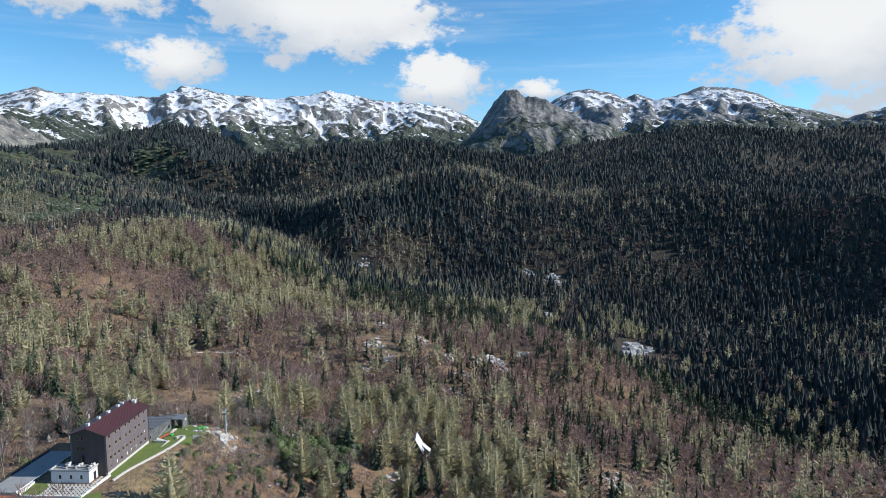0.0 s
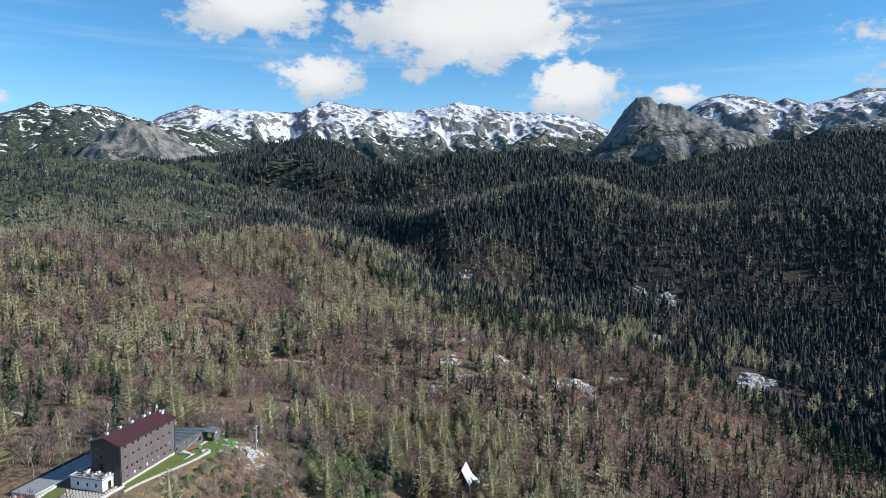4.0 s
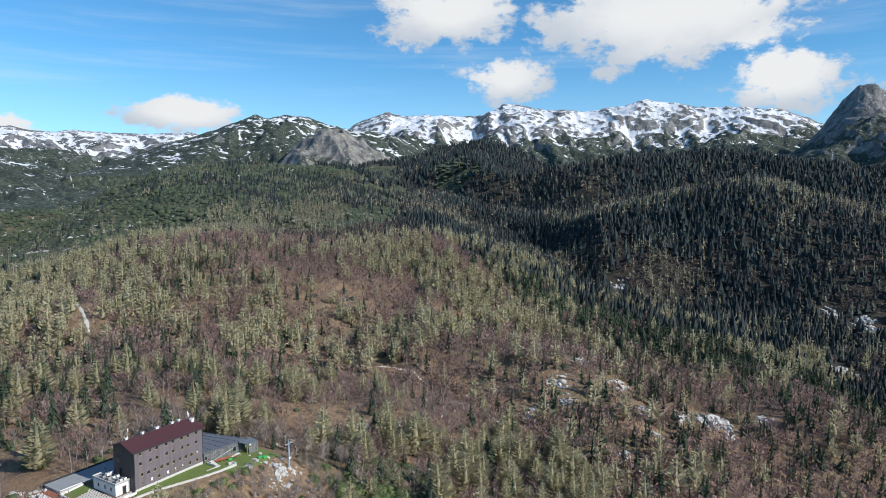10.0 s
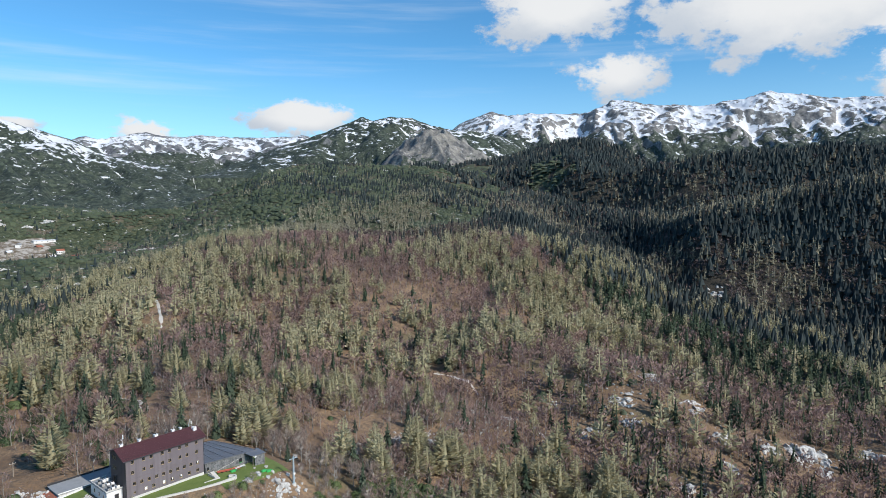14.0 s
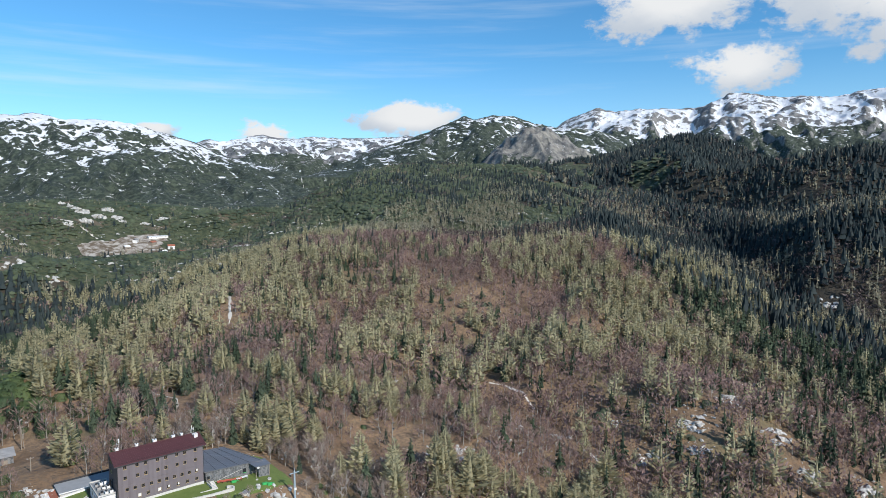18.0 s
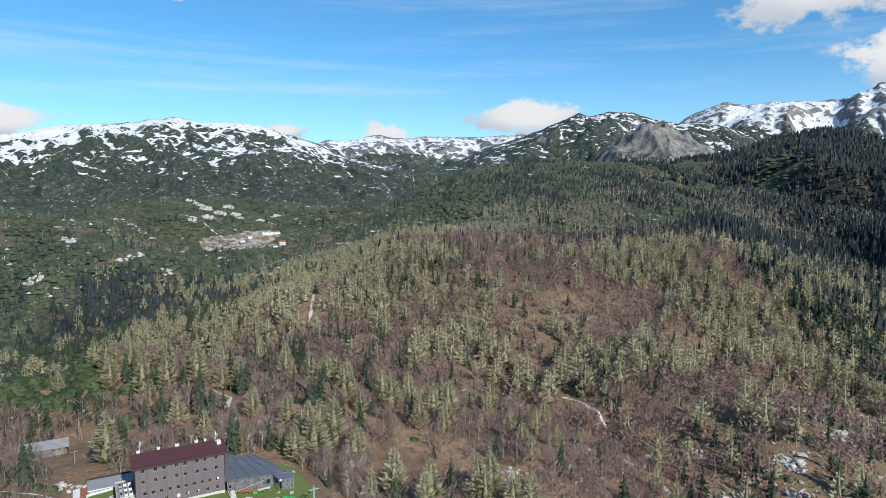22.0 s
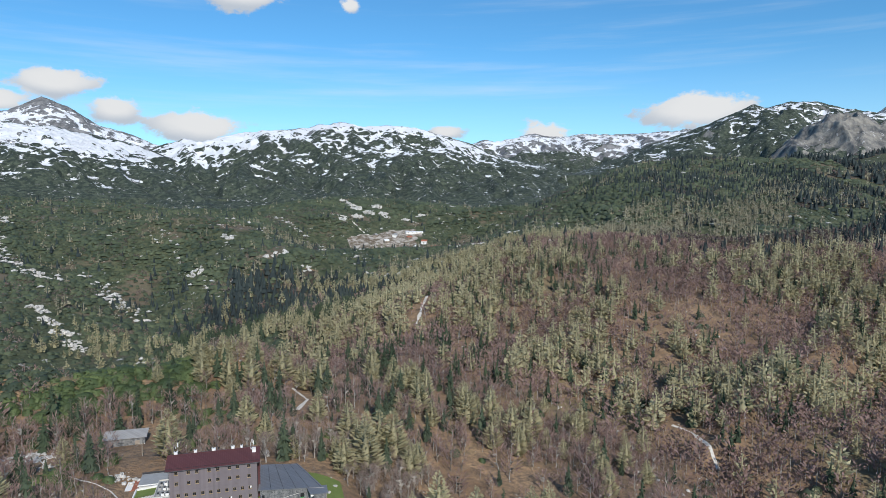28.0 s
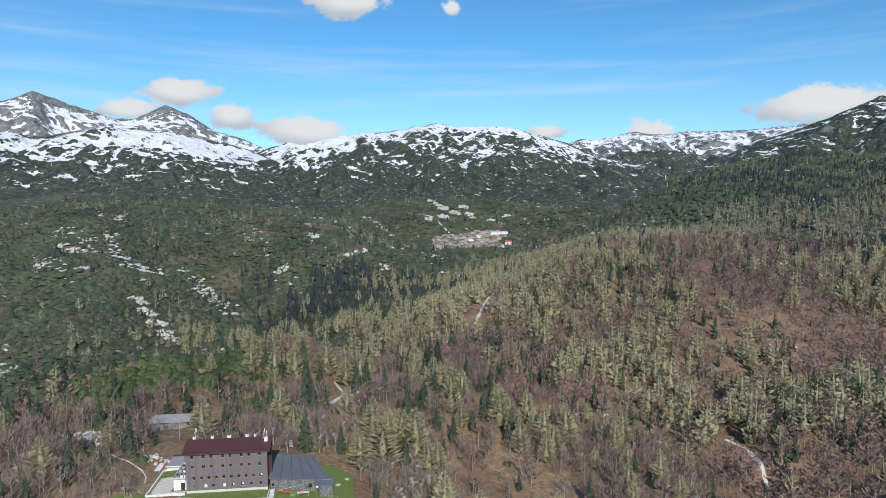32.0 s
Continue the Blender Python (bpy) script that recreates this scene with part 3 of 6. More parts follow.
# ---------------------------------------------------------------- mountains
def blurred(a, k):
    """Mean over a square of 2 k + 1 points."""
    for axis in (0, 1):
        p = np.pad(a, [(k + 1, k) if i == axis else (0, 0) for i in (0, 1)], mode="edge").cumsum(axis)
        hi, lo = [slice(None)] * 2, [slice(None)] * 2
        hi[axis], lo[axis] = slice(2 * k + 1, None), slice(None, -2 * k - 1)
        a = (p[tuple(hi)] - p[tuple(lo)]) / (2 * k + 1)
    return a


def massif(name, label, radius, crest, mat, foot=1000.0, rear=260.0, base=40.0, ribs=0.16, curve=1.25, step=0.11, seed=1.0, deep=100, sharp=14.0, lump=46.0, drift=(0.0, 1.0, 0.0)):
    """A range round the middle point: its crest line in bearings and heights, a front of spurs and gullies and a short rear."""
    lo, hi = crest[0][0], crest[-1][0]
    b = np.arange(lo, hi + step, step)
    xs, zs = [c[0] for c in crest], [c[1] for c in crest]
    top = np.interp(b, xs, zs)
    tall = max(zs) - base
    jag = sharp * wobble(b * 60, b * 0 + seed, 55, seed, 5) * np.clip((top - base) / tall, 0.15, 1)
    s = np.concatenate([np.linspace(0, 1, deep), 1 + np.linspace(0.02, rear / foot, 10)])
    ss, bb = np.meshgrid(s, b, indexing="ij")
    wide = int(4.5 / step)
    soft = np.convolve(np.pad(top, wide, mode="edge"), np.ones(2 * wide + 1) / (2 * wide + 1), mode="valid")
    tip = np.clip(ss, 0, 1) ** 4
    tt = soft * (1 - tip) + (top + jag) * tip
    front = np.clip(ss, 0, 1) ** curve
    fall = np.clip((ss - 1) * foot, 0, None)
    bend = radius * (0.030 * wobble(bb * 60, 0 * bb, 420, seed + 2, 3))
    rr = radius - foot + ss * foot + bend * np.clip(ss, 0, 1)
    x, y = MIDDLE[0] - rr * np.sin(np.radians(bb)), MIDDLE[1] + rr * np.cos(np.radians(bb))
    # spurs and gullies run down the slope
    along, down = radius * np.radians(bb), (1 - ss) * foot
    along = along + 110 * wobble(along, down, 330, seed + 1, 3)
    spur = 0.55 - 1.9 * np.abs(wobble(along, 0.45 * down, 420, seed, 2))
    small = 0.5 - 1.8 * np.abs(wobble(along + 0.3 * down, 0.5 * down, 150, seed + 4, 3))
    knob = 0.5 - 1.8 * np.abs(wobble(x, y, 75, seed + 6, 3))
    shape = smooth01(ss / 0.2) * np.clip(1.02 - np.clip(ss, 0, 1) ** 7, 0, 1)
    size = np.clip((tt - base) / 250, 0.15, 1.2)
    z = base + (tt - base) * front - fall * 0.75
    z = z + shape * ((tt - base) * ribs * 0.9 * spur + lump * size * (0.75 * small + 0.35 * knob))
    side = np.minimum(np.abs(bb - lo), np.abs(hi - bb))
    edge = smooth01(side / 2.0)
    z = z * edge + (base - 130) * (1 - edge)
    z[0] = base - 120
    nr, nb = ss.shape
    i, j = np.meshgrid(np.arange(nr - 1), np.arange(nb - 1), indexing="ij")
    quads = np.stack([i * nb + j, (i + 1) * nb + j, (i + 1) * nb + j + 1, i * nb + j + 1], -1).reshape(-1, 4)
    me = mesh_of(name, np.stack([x, y, z], -1).reshape(-1, 3), quads, mat, smooth=True)
    # snow keeps to hollows and gentle slopes, rock to steep ones
    line, spread, most = SNOW[mat.name]
    dz_r = np.gradient(z, axis=0) / (np.gradient(rr, axis=0) + 1e-6)
    dz_b = np.gradient(z, axis=1) / (radius * radians(step))
    slope = np.hypot(dz_r, dz_b)
    hollow = 0.3 * np.clip((blurred(z, 3) - z) / 5, -1, 1) + 0.6 * np.clip((blurred(z, 10) - z) / 22, -1, 1)
    snow = np.clip((z - line) / spread, -1.3, most) + hollow + 1.3 * np.clip(0.75 - slope, -0.9, 0.5) + 0.5 * wobble(x, y, 260, seed + 3, 3)
    snow = snow + drift[2] * np.exp(-(((bb - drift[0]) / drift[1]) ** 2)) * smooth01((ss - 0.3) / 0.3)
    for key, value in (("snow", snow), ("bare", 1.6 * np.clip(slope - 0.95, -0.4, 1))):
        me.attributes.new(key, "FLOAT", "POINT").data.foreach_set("value", value.astype(np.float32).ravel())
    return tagged(new(name, me), label, "mountain")


massif("mountain_range", "long jagged limestone range under deep spring snow", 4750,
       [(-95.5, 380), (-93.8, 454), (-90.7, 554), (-88.1, 648), (-85.6, 670), (-82.5, 690), (-80.4, 722), (-77.7, 768), (-74.9, 713), (-72, 694),
        (-69.1, 714), (-66.9, 738), (-65.1, 762), (-63.4, 690), (-61.6, 670), (-59.1, 673), (-56, 667), (-54.5, 701), (-52.2, 642), (-50.9, 574), (-47, 470), (-44, 400)],
       mountain(460, 430, 200, 0.10, 0.03, most=0.5, grain=1.15), foot=1500, base=150, seed=1.3, curve=1.1, ribs=0.2, rear=200, sharp=22)
massif("rock_peak", "steep grey limestone peak with bare faces and scree", 3260,
       [(-107, 250), (-105.2, 327), (-102.3, 369), (-100, 415), (-98.5, 472), (-96.9, 515), (-95.6, 523), (-94.8, 550), (-93.7, 551), (-92.8, 508), (-91.5, 386), (-90.2, 304), (-89.1, 263), (-87.5, 180)],
       mountain(600, 290, 200, -0.3, 0.03), foot=700, base=130, seed=2.2, curve=1.15, ribs=0.3, sharp=26, lump=46.0)
massif("mountain_range", "distant snow-streaked mountain with a broad summit", 4400,
       [(-135, 420), (-123.4, 501), (-121, 442), (-118.7, 505), (-116.3, 554), (-114.6, 632), (-112.9, 682), (-110.5, 705), (-108.5, 649), (-106.7, 622), (-105, 673), (-104, 642), (-103.1, 675), (-100.9, 712), (-99.4, 697), (-96.9, 598), (-93, 380)],
       mountain(500, 400, 260, 0.0, grain=1.4), foot=1500, base=180, seed=3.1, curve=1.2, rear=200, sharp=12)
massif("rock_massif", "grey limestone massif patched with snow and dwarf pine", 3600,
       [(-61, 240), (-58.9, 327), (-57.1, 379), (-55.5, 419), (-52.9, 452), (-50.5, 445), (-49.5, 468), (-47.7, 515), (-45.4, 527), (-44, 503), (-43, 524), (-41.8, 494), (-39.5, 428), (-37.6, 384), (-35.1, 337), (-31, 230), (-26, 120)],
       mountain(400, 520, 300, 0.0, 0.03, grain=1.6), foot=900, base=150, seed=4.4, curve=0.9, ribs=0.2, sharp=12)
massif("mountain_range", "low snowy mountain ridge at the head of a valley", 4700,
       [(-44, 420), (-40, 470), (-37.5, 505), (-33.3, 488), (-28.7, 500), (-27, 480), (-24.7, 506), (-21.7, 448), (-20.2, 456), (-19, 430), (-14, 360)],
       mountain(330, 300, 130, 0.0, most=0.45, grain=1.5), foot=1300, base=120, seed=5.2, curve=1.0, rear=200, sharp=16)
massif("mountain_range", "high snowy mountains with a dark pyramid summit", 4750,
       [(2, 300), (5.7, 357), (8.4, 409), (10, 475), (12.3, 523), (14.6, 635), (16.2, 684), (18.5, 583), (20.1, 577), (23.2, 662), (25.5, 721), (27.6, 655), (29.7, 607), (36, 560), (46, 480)],
       mountain(330, 300, 200, 0.05, most=0.35, grain=0.9), foot=1500, base=120, seed=6.6, curve=1.15, rear=200, sharp=14)
massif("mountain_shoulder", "snow-streaked rocky shoulder above dark pine scrub", 3000,
       [(-3, 60), (0, 90), (1.5, 112), (3.5, 166), (6.5, 219), (9.4, 283), (12.2, 319), (15.8, 352), (18.8, 364), (22.1, 364), (24.9, 323), (27.8, 327), (29.9, 332), (36, 330), (46, 300)],
       mountain(205, 330, 130, 0.16, most=0.5, grain=0.9), foot=1150, base=60, seed=7.7, curve=0.9, ribs=0.2, sharp=10)
massif("rounded_mountain", "rounded mountain with snow above and dwarf pine below", 3400,
       [(-33, 90), (-29, 150), (-26.4, 224), (-21.6, 273), (-19.1, 345), (-16.6, 390), (-14, 426), (-11.4, 443), (-9.4, 426), (-7.4, 454), (-4.7, 427), (-2.6, 415), (1.5, 386), (4.5, 333), (6, 350), (8.2, 307), (12, 200), (15, 120)],
       mountain(285, 440, 170, 0.20, most=0.5, grain=1.4), drift=(5.0, 4.0, 1.0), foot=1750, base=25, seed=8.8, curve=1.05, ribs=0.14, sharp=9, deep=125)

massif("limestone_cliff", "bare pale limestone cliff below the massif", 2800,
       [(-57, 150), (-54.9, 227), (-52.9, 298), (-51.4, 352), (-49.8, 370), (-48.8, 350), (-47.3, 324), (-46.3, 293), (-45.2, 225), (-43, 140)],
       mountain(2000, 190, 200, -0.5, 0.06, grain=1.6), foot=420, base=110, seed=9.3, curve=0.75, ribs=0.55, rear=420, sharp=44, lump=75.0)


# ---------------------------------------------------------------- paths and open rock
# Lines kept free of trees, with half widths: forest road, footpaths, lift line.
ROAD = [(201, 66), (204, 56), (201, 43), (195, 28)]
LOWER_ROAD = [(181, -14), (176, -26), (172, -38)]
FOOTPATH = [(36, 104), (40, 90), (41, 84), (36, 70)]
UPPER_PATH = [(121, 230), (128, 246), (137, 268), (145, 294)]
YARD_PATH = [(-14.5, 10), (-15.5, 14), (-18, 18), (-28, 27), (-39, 40), (-47, 55)]
CLEAR_LINES = [(ROAD, 3.4), (LOWER_ROAD, 2.6), (FOOTPATH, 3.8), (UPPER_PATH, 3.6), (YARD_PATH, 1.6)]
# Crags: x, y, reach, height.
CRAGS = [(278, -112, 11, 7.5), (268, -121, 6, 3.5), (258, -98, 8, 4.5), (237, -84, 7, 4.2), (228, -38, 8, 2.4), (215, -48, 6, 2.0), (195, -35, 7, 2.0), (184, -88, 6, 3.2),
         (259, -39, 7, 2.4), (335, -12, 9, 2.2), (337, -32, 9, 2.4), (334, -50, 7, 2.0), (180, 0, 4, 1.4), (118, -2, 7, 1.2), (110, 4, 4, 1.0), (308, 413, 6, 2.6), (64, -72, 6, 2.6), (117, -165, 6, 1.6),
         (-54, 59, 6, 1.3), (-48, 58, 5, 1.1), (-42, 46, 3, 0.8), (-12, 24, 3, 1.2), (-17, 27, 2.4, 0.9), (38, -16, 3.5, 2.2), (35, -19, 3.0, 1.8), (140, -60, 4, 1.2), (210, -8, 4, 1.0), (442, -258, 17, 6), (425, -244, 10, 4), (500, -180, 12, 5),
         (626, -201, 14, 6), (640, -170, 10, 5), (614, 36, 12, 5), (585, 20, 9, 4), (-178, 486, 10, 5), (-165, 468, 9, 6), (-148, 446, 10, 6), (-136, 428, 9, 5), (-128, 416, 8, 4), (-205, 590, 12, 5), (-216, 612, 9, 5),
         (45, 602, 10, 5), (-52, 616, 10, 6), (30, 590, 8, 4), (70, 560, 7, 4), (-260, 560, 9, 4), (-300, 640, 12, 5), (-90, 520, 8, 4), (-20, 700, 10, 5), (205, 1085, 13, 9), (232, 1120, 14, 10), (172, 1062, 10, 6), (300, 1085, 10, 6), (335, 1095, 11, 6), (268, 1100, 9, 5), (205, 1175, 8, 10), (200, 1205, 7, 10), (194, 1240, 8, 10), (212, 1150, 14, 10), (262, 1120, 12, 8), (258, 1165, 14, 9), (302, -138, 7, 3.6), (250, -66, 8, 2.8), (216, -92, 6, 3.0)]


def ribbon(name, line, wide, mat, label):
    """A worn strip laid on the ground along a line."""
    pts = []
    for (ax, ay), (bx, by) in zip(line, line[1:]):
        steps = max(2, int(math.hypot(bx - ax, by - ay) / 1.5))
        pts += [(ax + (bx - ax) * k / steps, ay + (by - ay) * k / steps) for k in range(steps)]
    pts.append(line[-1])
    p = np.array(pts)
    p = p + 0.5 * np.stack([wobble(p[:, 0], p[:, 1], 9, 2.2, 2), wobble(p[:, 0], p[:, 1], 9, 4.2, 2)], 1)
    way = np.gradient(p, axis=0)
    side = np.stack([-way[:, 1], way[:, 0]], 1) / (np.linalg.norm(way, axis=1)[:, None] + 1e-9)
    w = wide * np.clip(0.85 + 1.1 * wobble(p[:, 0], p[:, 1], 7, 7.7, 3), 0.08, 1.7)[:, None]
    rows = [p - side * w, p - side * w * 0.4, p + side * w * 0.4, p + side * w]
    verts = np.concatenate([np.stack([q[:, 0], q[:, 1], land(q[:, 0], q[:, 1]) + h], 1) for q, h in zip(rows, (0.02, 0.14, 0.14, 0.02))])
    n, faces = len(p), []
    for k in range(3):
        for i in range(n - 1):
            faces.append((k * n + i, k * n + i + 1, (k + 1) * n + i + 1, (k + 1) * n + i))
    return tagged(new(name, mesh_of(name, verts, np.array(faces)[:, ::-1], mat, smooth=True)), label, "path", kind="structure")


ribbon("forest_road", ROAD, 0.7, m_gravel, "pale gravel forest road cut through leafless woods")
ribbon("forest_road", LOWER_ROAD, 0.9, m_gravel, "pale gravel forest road among leafless trees")
ribbon("footpath", FOOTPATH, 1.1, m_gravel, "narrow white gravel footpath among bare trees")
ribbon("footpath", UPPER_PATH, 1.0, m_gravel, "narrow white gravel footpath climbing the wooded hill")
ribbon("footpath", YARD_PATH, 0.22, m_gravel, "short pale path through brown grass above the yard")


def crag(x, y, reach, high, rng, name="rock_outcrop", label="pale grey limestone outcrop breaking through the slope"):
    """A bedded, broken group of limestone blocks, each block a part."""
    home = thing(name, label, "rock", "rock outcrops", at=(x, y, ground(x, y)))
    for k in range(int(4 + reach)):
        bm = bmesh.new()
        a, d = rng.uniform(0, 6.28), reach * 0.85 * math.sqrt(rng.uniform(0, 1))
        px, py = d * math.cos(a), d * math.sin(a)
        s = reach * rng.uniform(0.14, 0.34)
        h = high * rng.uniform(0.30, 0.75) * (1.15 - d / reach)
        gz = ground(x + px, y + py) - ground(x, y)
        bmesh.ops.create_icosphere(bm, subdivisions=2, radius=1.0, matrix=Matrix.LocRotScale((px, py, gz + h * 0.1), Euler((rng.normal(0, 0.2), rng.normal(0, 0.2), a)), (s, s * rng.uniform(0.45, 1.0), h)))
        for v in bm.verts:
            q = Vector((v.co.x + x, v.co.y + y, v.co.z)) * 0.55
            v.co += Vector((noise.noise(q), noise.noise(q + Vector((9, 0, 0))), 0.6 * noise.noise(q + Vector((0, 9, 0))))) * s * 0.75
            v.co.z = round(v.co.z / (high * 0.16)) * high * 0.16 * 0.6 + v.co.z * 0.4
        part("rock", bm, m_rock, home)
    return home


def rocks():
    rng = np.random.default_rng(5)
    for x, y, reach, high in CRAGS:
        crag(x, y, reach, high, rng)
    # loose stones
    form = []
    for k in range(5):
        bm = bmesh.new()
        bmesh.ops.create_icosphere(bm, subdivisions=1, radius=0.5)
        v = np.array([p.co[:] for p in bm.verts]) * rng.uniform(0.55, 1.25, (len(bm.verts), 1))
        f = np.array([[p.index for p in q.verts] for q in bm.faces])
        bm.free()
        form.append((v, f))
    x, y = rng.uniform(-160, 480, 5200), rng.uniform(-260, 520, 5200)
    keep = (zone(x, y) == 0) & (wobble(x, y, 45, 3.1, 3) > 0.12) & ~((x > -13) & (x < 42) & (y > -11) & (y < 28))
    x, y = x[keep], y[keep]
    near = rng.normal(0, 1, (130, 2)) * (5, 6) + (37, -19)
    x, y = np.concatenate([x, near[:, 0]]), np.concatenate([y, near[:, 1]])
    for cx, cy, reach, _ in CRAGS[:27]:
        some = rng.normal(0, 1, (int(8 * reach), 2)) * (reach * 0.9, reach * 0.6) + (cx, cy)
        x, y = np.concatenate([x, some[:, 0]]), np.concatenate([y, some[:, 1]])
    size = 0.35 + 1.5 * rng.uniform(size=len(x)) ** 3
    z = land(x, y)
    vs, fs, k = [], [], 0
    for i in range(len(x)):
        v, f = form[i % 5]
        vs.append(v * size[i] * (1, 1.2, 0.7) + (x[i], y[i], z[i] + 0.1 * size[i]))
        fs.append(f + k)
        k += len(v)
    tagged(new("loose_stones", mesh_of("loose_stones", np.concatenate(vs), np.concatenate(fs), m_rock)), "white limestone stones scattered over the hillside", "stones", kind="stuff")


def slope_blocks():
    """Pale blocks lying in the gaps of the dwarf pine."""
    rng = np.random.default_rng(23)
    x, y = rng.uniform(-430, 900, 90000), rng.uniform(100, 1150, 90000)
    fleck = wobble(x + 0.6 * y, 0.3 * y, 34, 8.8, 4)
    keep = (zone(x, y) == 2) & (fleck + 0.10 * rng.normal(size=len(x)) > 0.55)
    x, y = x[keep], y[keep]
    far = np.hypot(x, y + 150)
    size = (0.5 + 1.9 * rng.uniform(size=len(x)) ** 2.5) * np.clip(far / 500, 0.5, 1.6)
    z = land(x, y)
    vs, fs, k = [], [], 0
    ball = np.array([(1, 0, 0), (0, 1, 0), (-1, 0, 0), (0, -1, 0), (0.2, 0.1, 1), (0, 0, -1)], float)
    tri = np.array([(0, 1, 4), (1, 2, 4), (2, 3, 4), (3, 0, 4), (1, 0, 5), (2, 1, 5), (3, 2, 5), (0, 3, 5)])
    for i in range(len(x)):
        v = ball * rng.uniform(0.6, 1.3, (6, 1)) * size[i] * (1.5, 1.0, 0.6)
        a = rng.uniform(0, 6.28)
        c, s = math.cos(a), math.sin(a)
        v = np.stack([v[:, 0] * c - v[:, 1] * s + x[i], v[:, 0] * s + v[:, 1] * c + y[i], v[:, 2] + z[i] + 0.45 * size[i]], 1)
        vs.append(v)
        fs.append(tri + k)
        k += 6
    tagged(new("limestone_blocks", mesh_of("limestone_blocks", np.concatenate(vs), np.concatenate(fs), m_rock)), "pale limestone blocks lying between dwarf pines", "stones", kind="stuff")


rocks()
slope_blocks()


# ---------------------------------------------------------------- the mountain house
def window_mesh(wide, high, deep=0.24):
    """Timber frame round a recessed pane, in the plane y = 0, looking to -y: frame mesh and pane mesh."""
    bm = bmesh.new()
    f = 0.03
    for a in ((-wide / 2, -high / 2, -wide / 2 + f, high / 2), (wide / 2 - f, -high / 2, wide / 2, high / 2), (-wide / 2 + f, high / 2 - f, wide / 2 - f, high / 2),
              (-wide / 2 + f, -high / 2, wide / 2 - f, -high / 2 + f), (-0.012, -high / 2 + f, 0.012, high / 2 - f)):
        box_into(bm, a[0], -deep if a[0] != -0.012 else -0.03, a[1], a[2], 0.05, a[3])
    frame_me = bpy.data.meshes.new("window_frame")
    bm.to_mesh(frame_me)
    bm.free()
    frame_me.materials.append(m_frame)
    bm = box(-wide / 2 + 0.03, 0.0, -high / 2 + 0.03, wide / 2 - 0.03, 0.03, high / 2 - 0.03)
    pane_me = bpy.data.meshes.new("pane")
    bm.to_mesh(pane_me)
    bm.free()
    pane_me.materials.append(m_glass)
    bm = box(-wide / 2 - 0.08, -deep - 0.08, -high / 2 - 0.07, wide / 2 + 0.08, -deep + 0.09, -high / 2 - 0.003, 0.01)
    sill_me = bpy.data.meshes.new("window_sill")
    bm.to_mesh(sill_me)
    bm.free()
    sill_me.materials.append(m_wood)
    bm = box(-wide / 2 + 0.05, -0.035, -high / 2 + 0.05, wide / 2 - 0.05, -0.012, high / 2 - 0.05)
    blind_me = bpy.data.meshes.new("curtain")
    bm.to_mesh(blind_me)
    bm.free()
    blind_me.materials.append(m_curtain)
    return frame_me, pane_me, sill_me, blind_me


def wall_with_holes(x0, x1, z0, z1, holes, y, thick):
    """An upright wall along x, from y inwards, with real openings: a grid of blocks round the holes."""
    bm = bmesh.new()
    rows = sorted({z0, z1, *(h[1] for h in holes), *(h[3] for h in holes)})
    for a, b in zip(rows, rows[1:]):
        cuts = sorted((h[0], h[2]) for h in holes if h[1] <= a + 1e-6 and h[3] >= b - 1e-6)
        at = x0
        for lo, hi in cuts + [(x1, x1)]:
            if lo > at + 1e-6:
                box_into(bm, at, y, a, lo, y + thick, b)
            at = hi
    bmesh.ops.remove_doubles(bm, verts=bm.verts, dist=1e-4)
    return bm


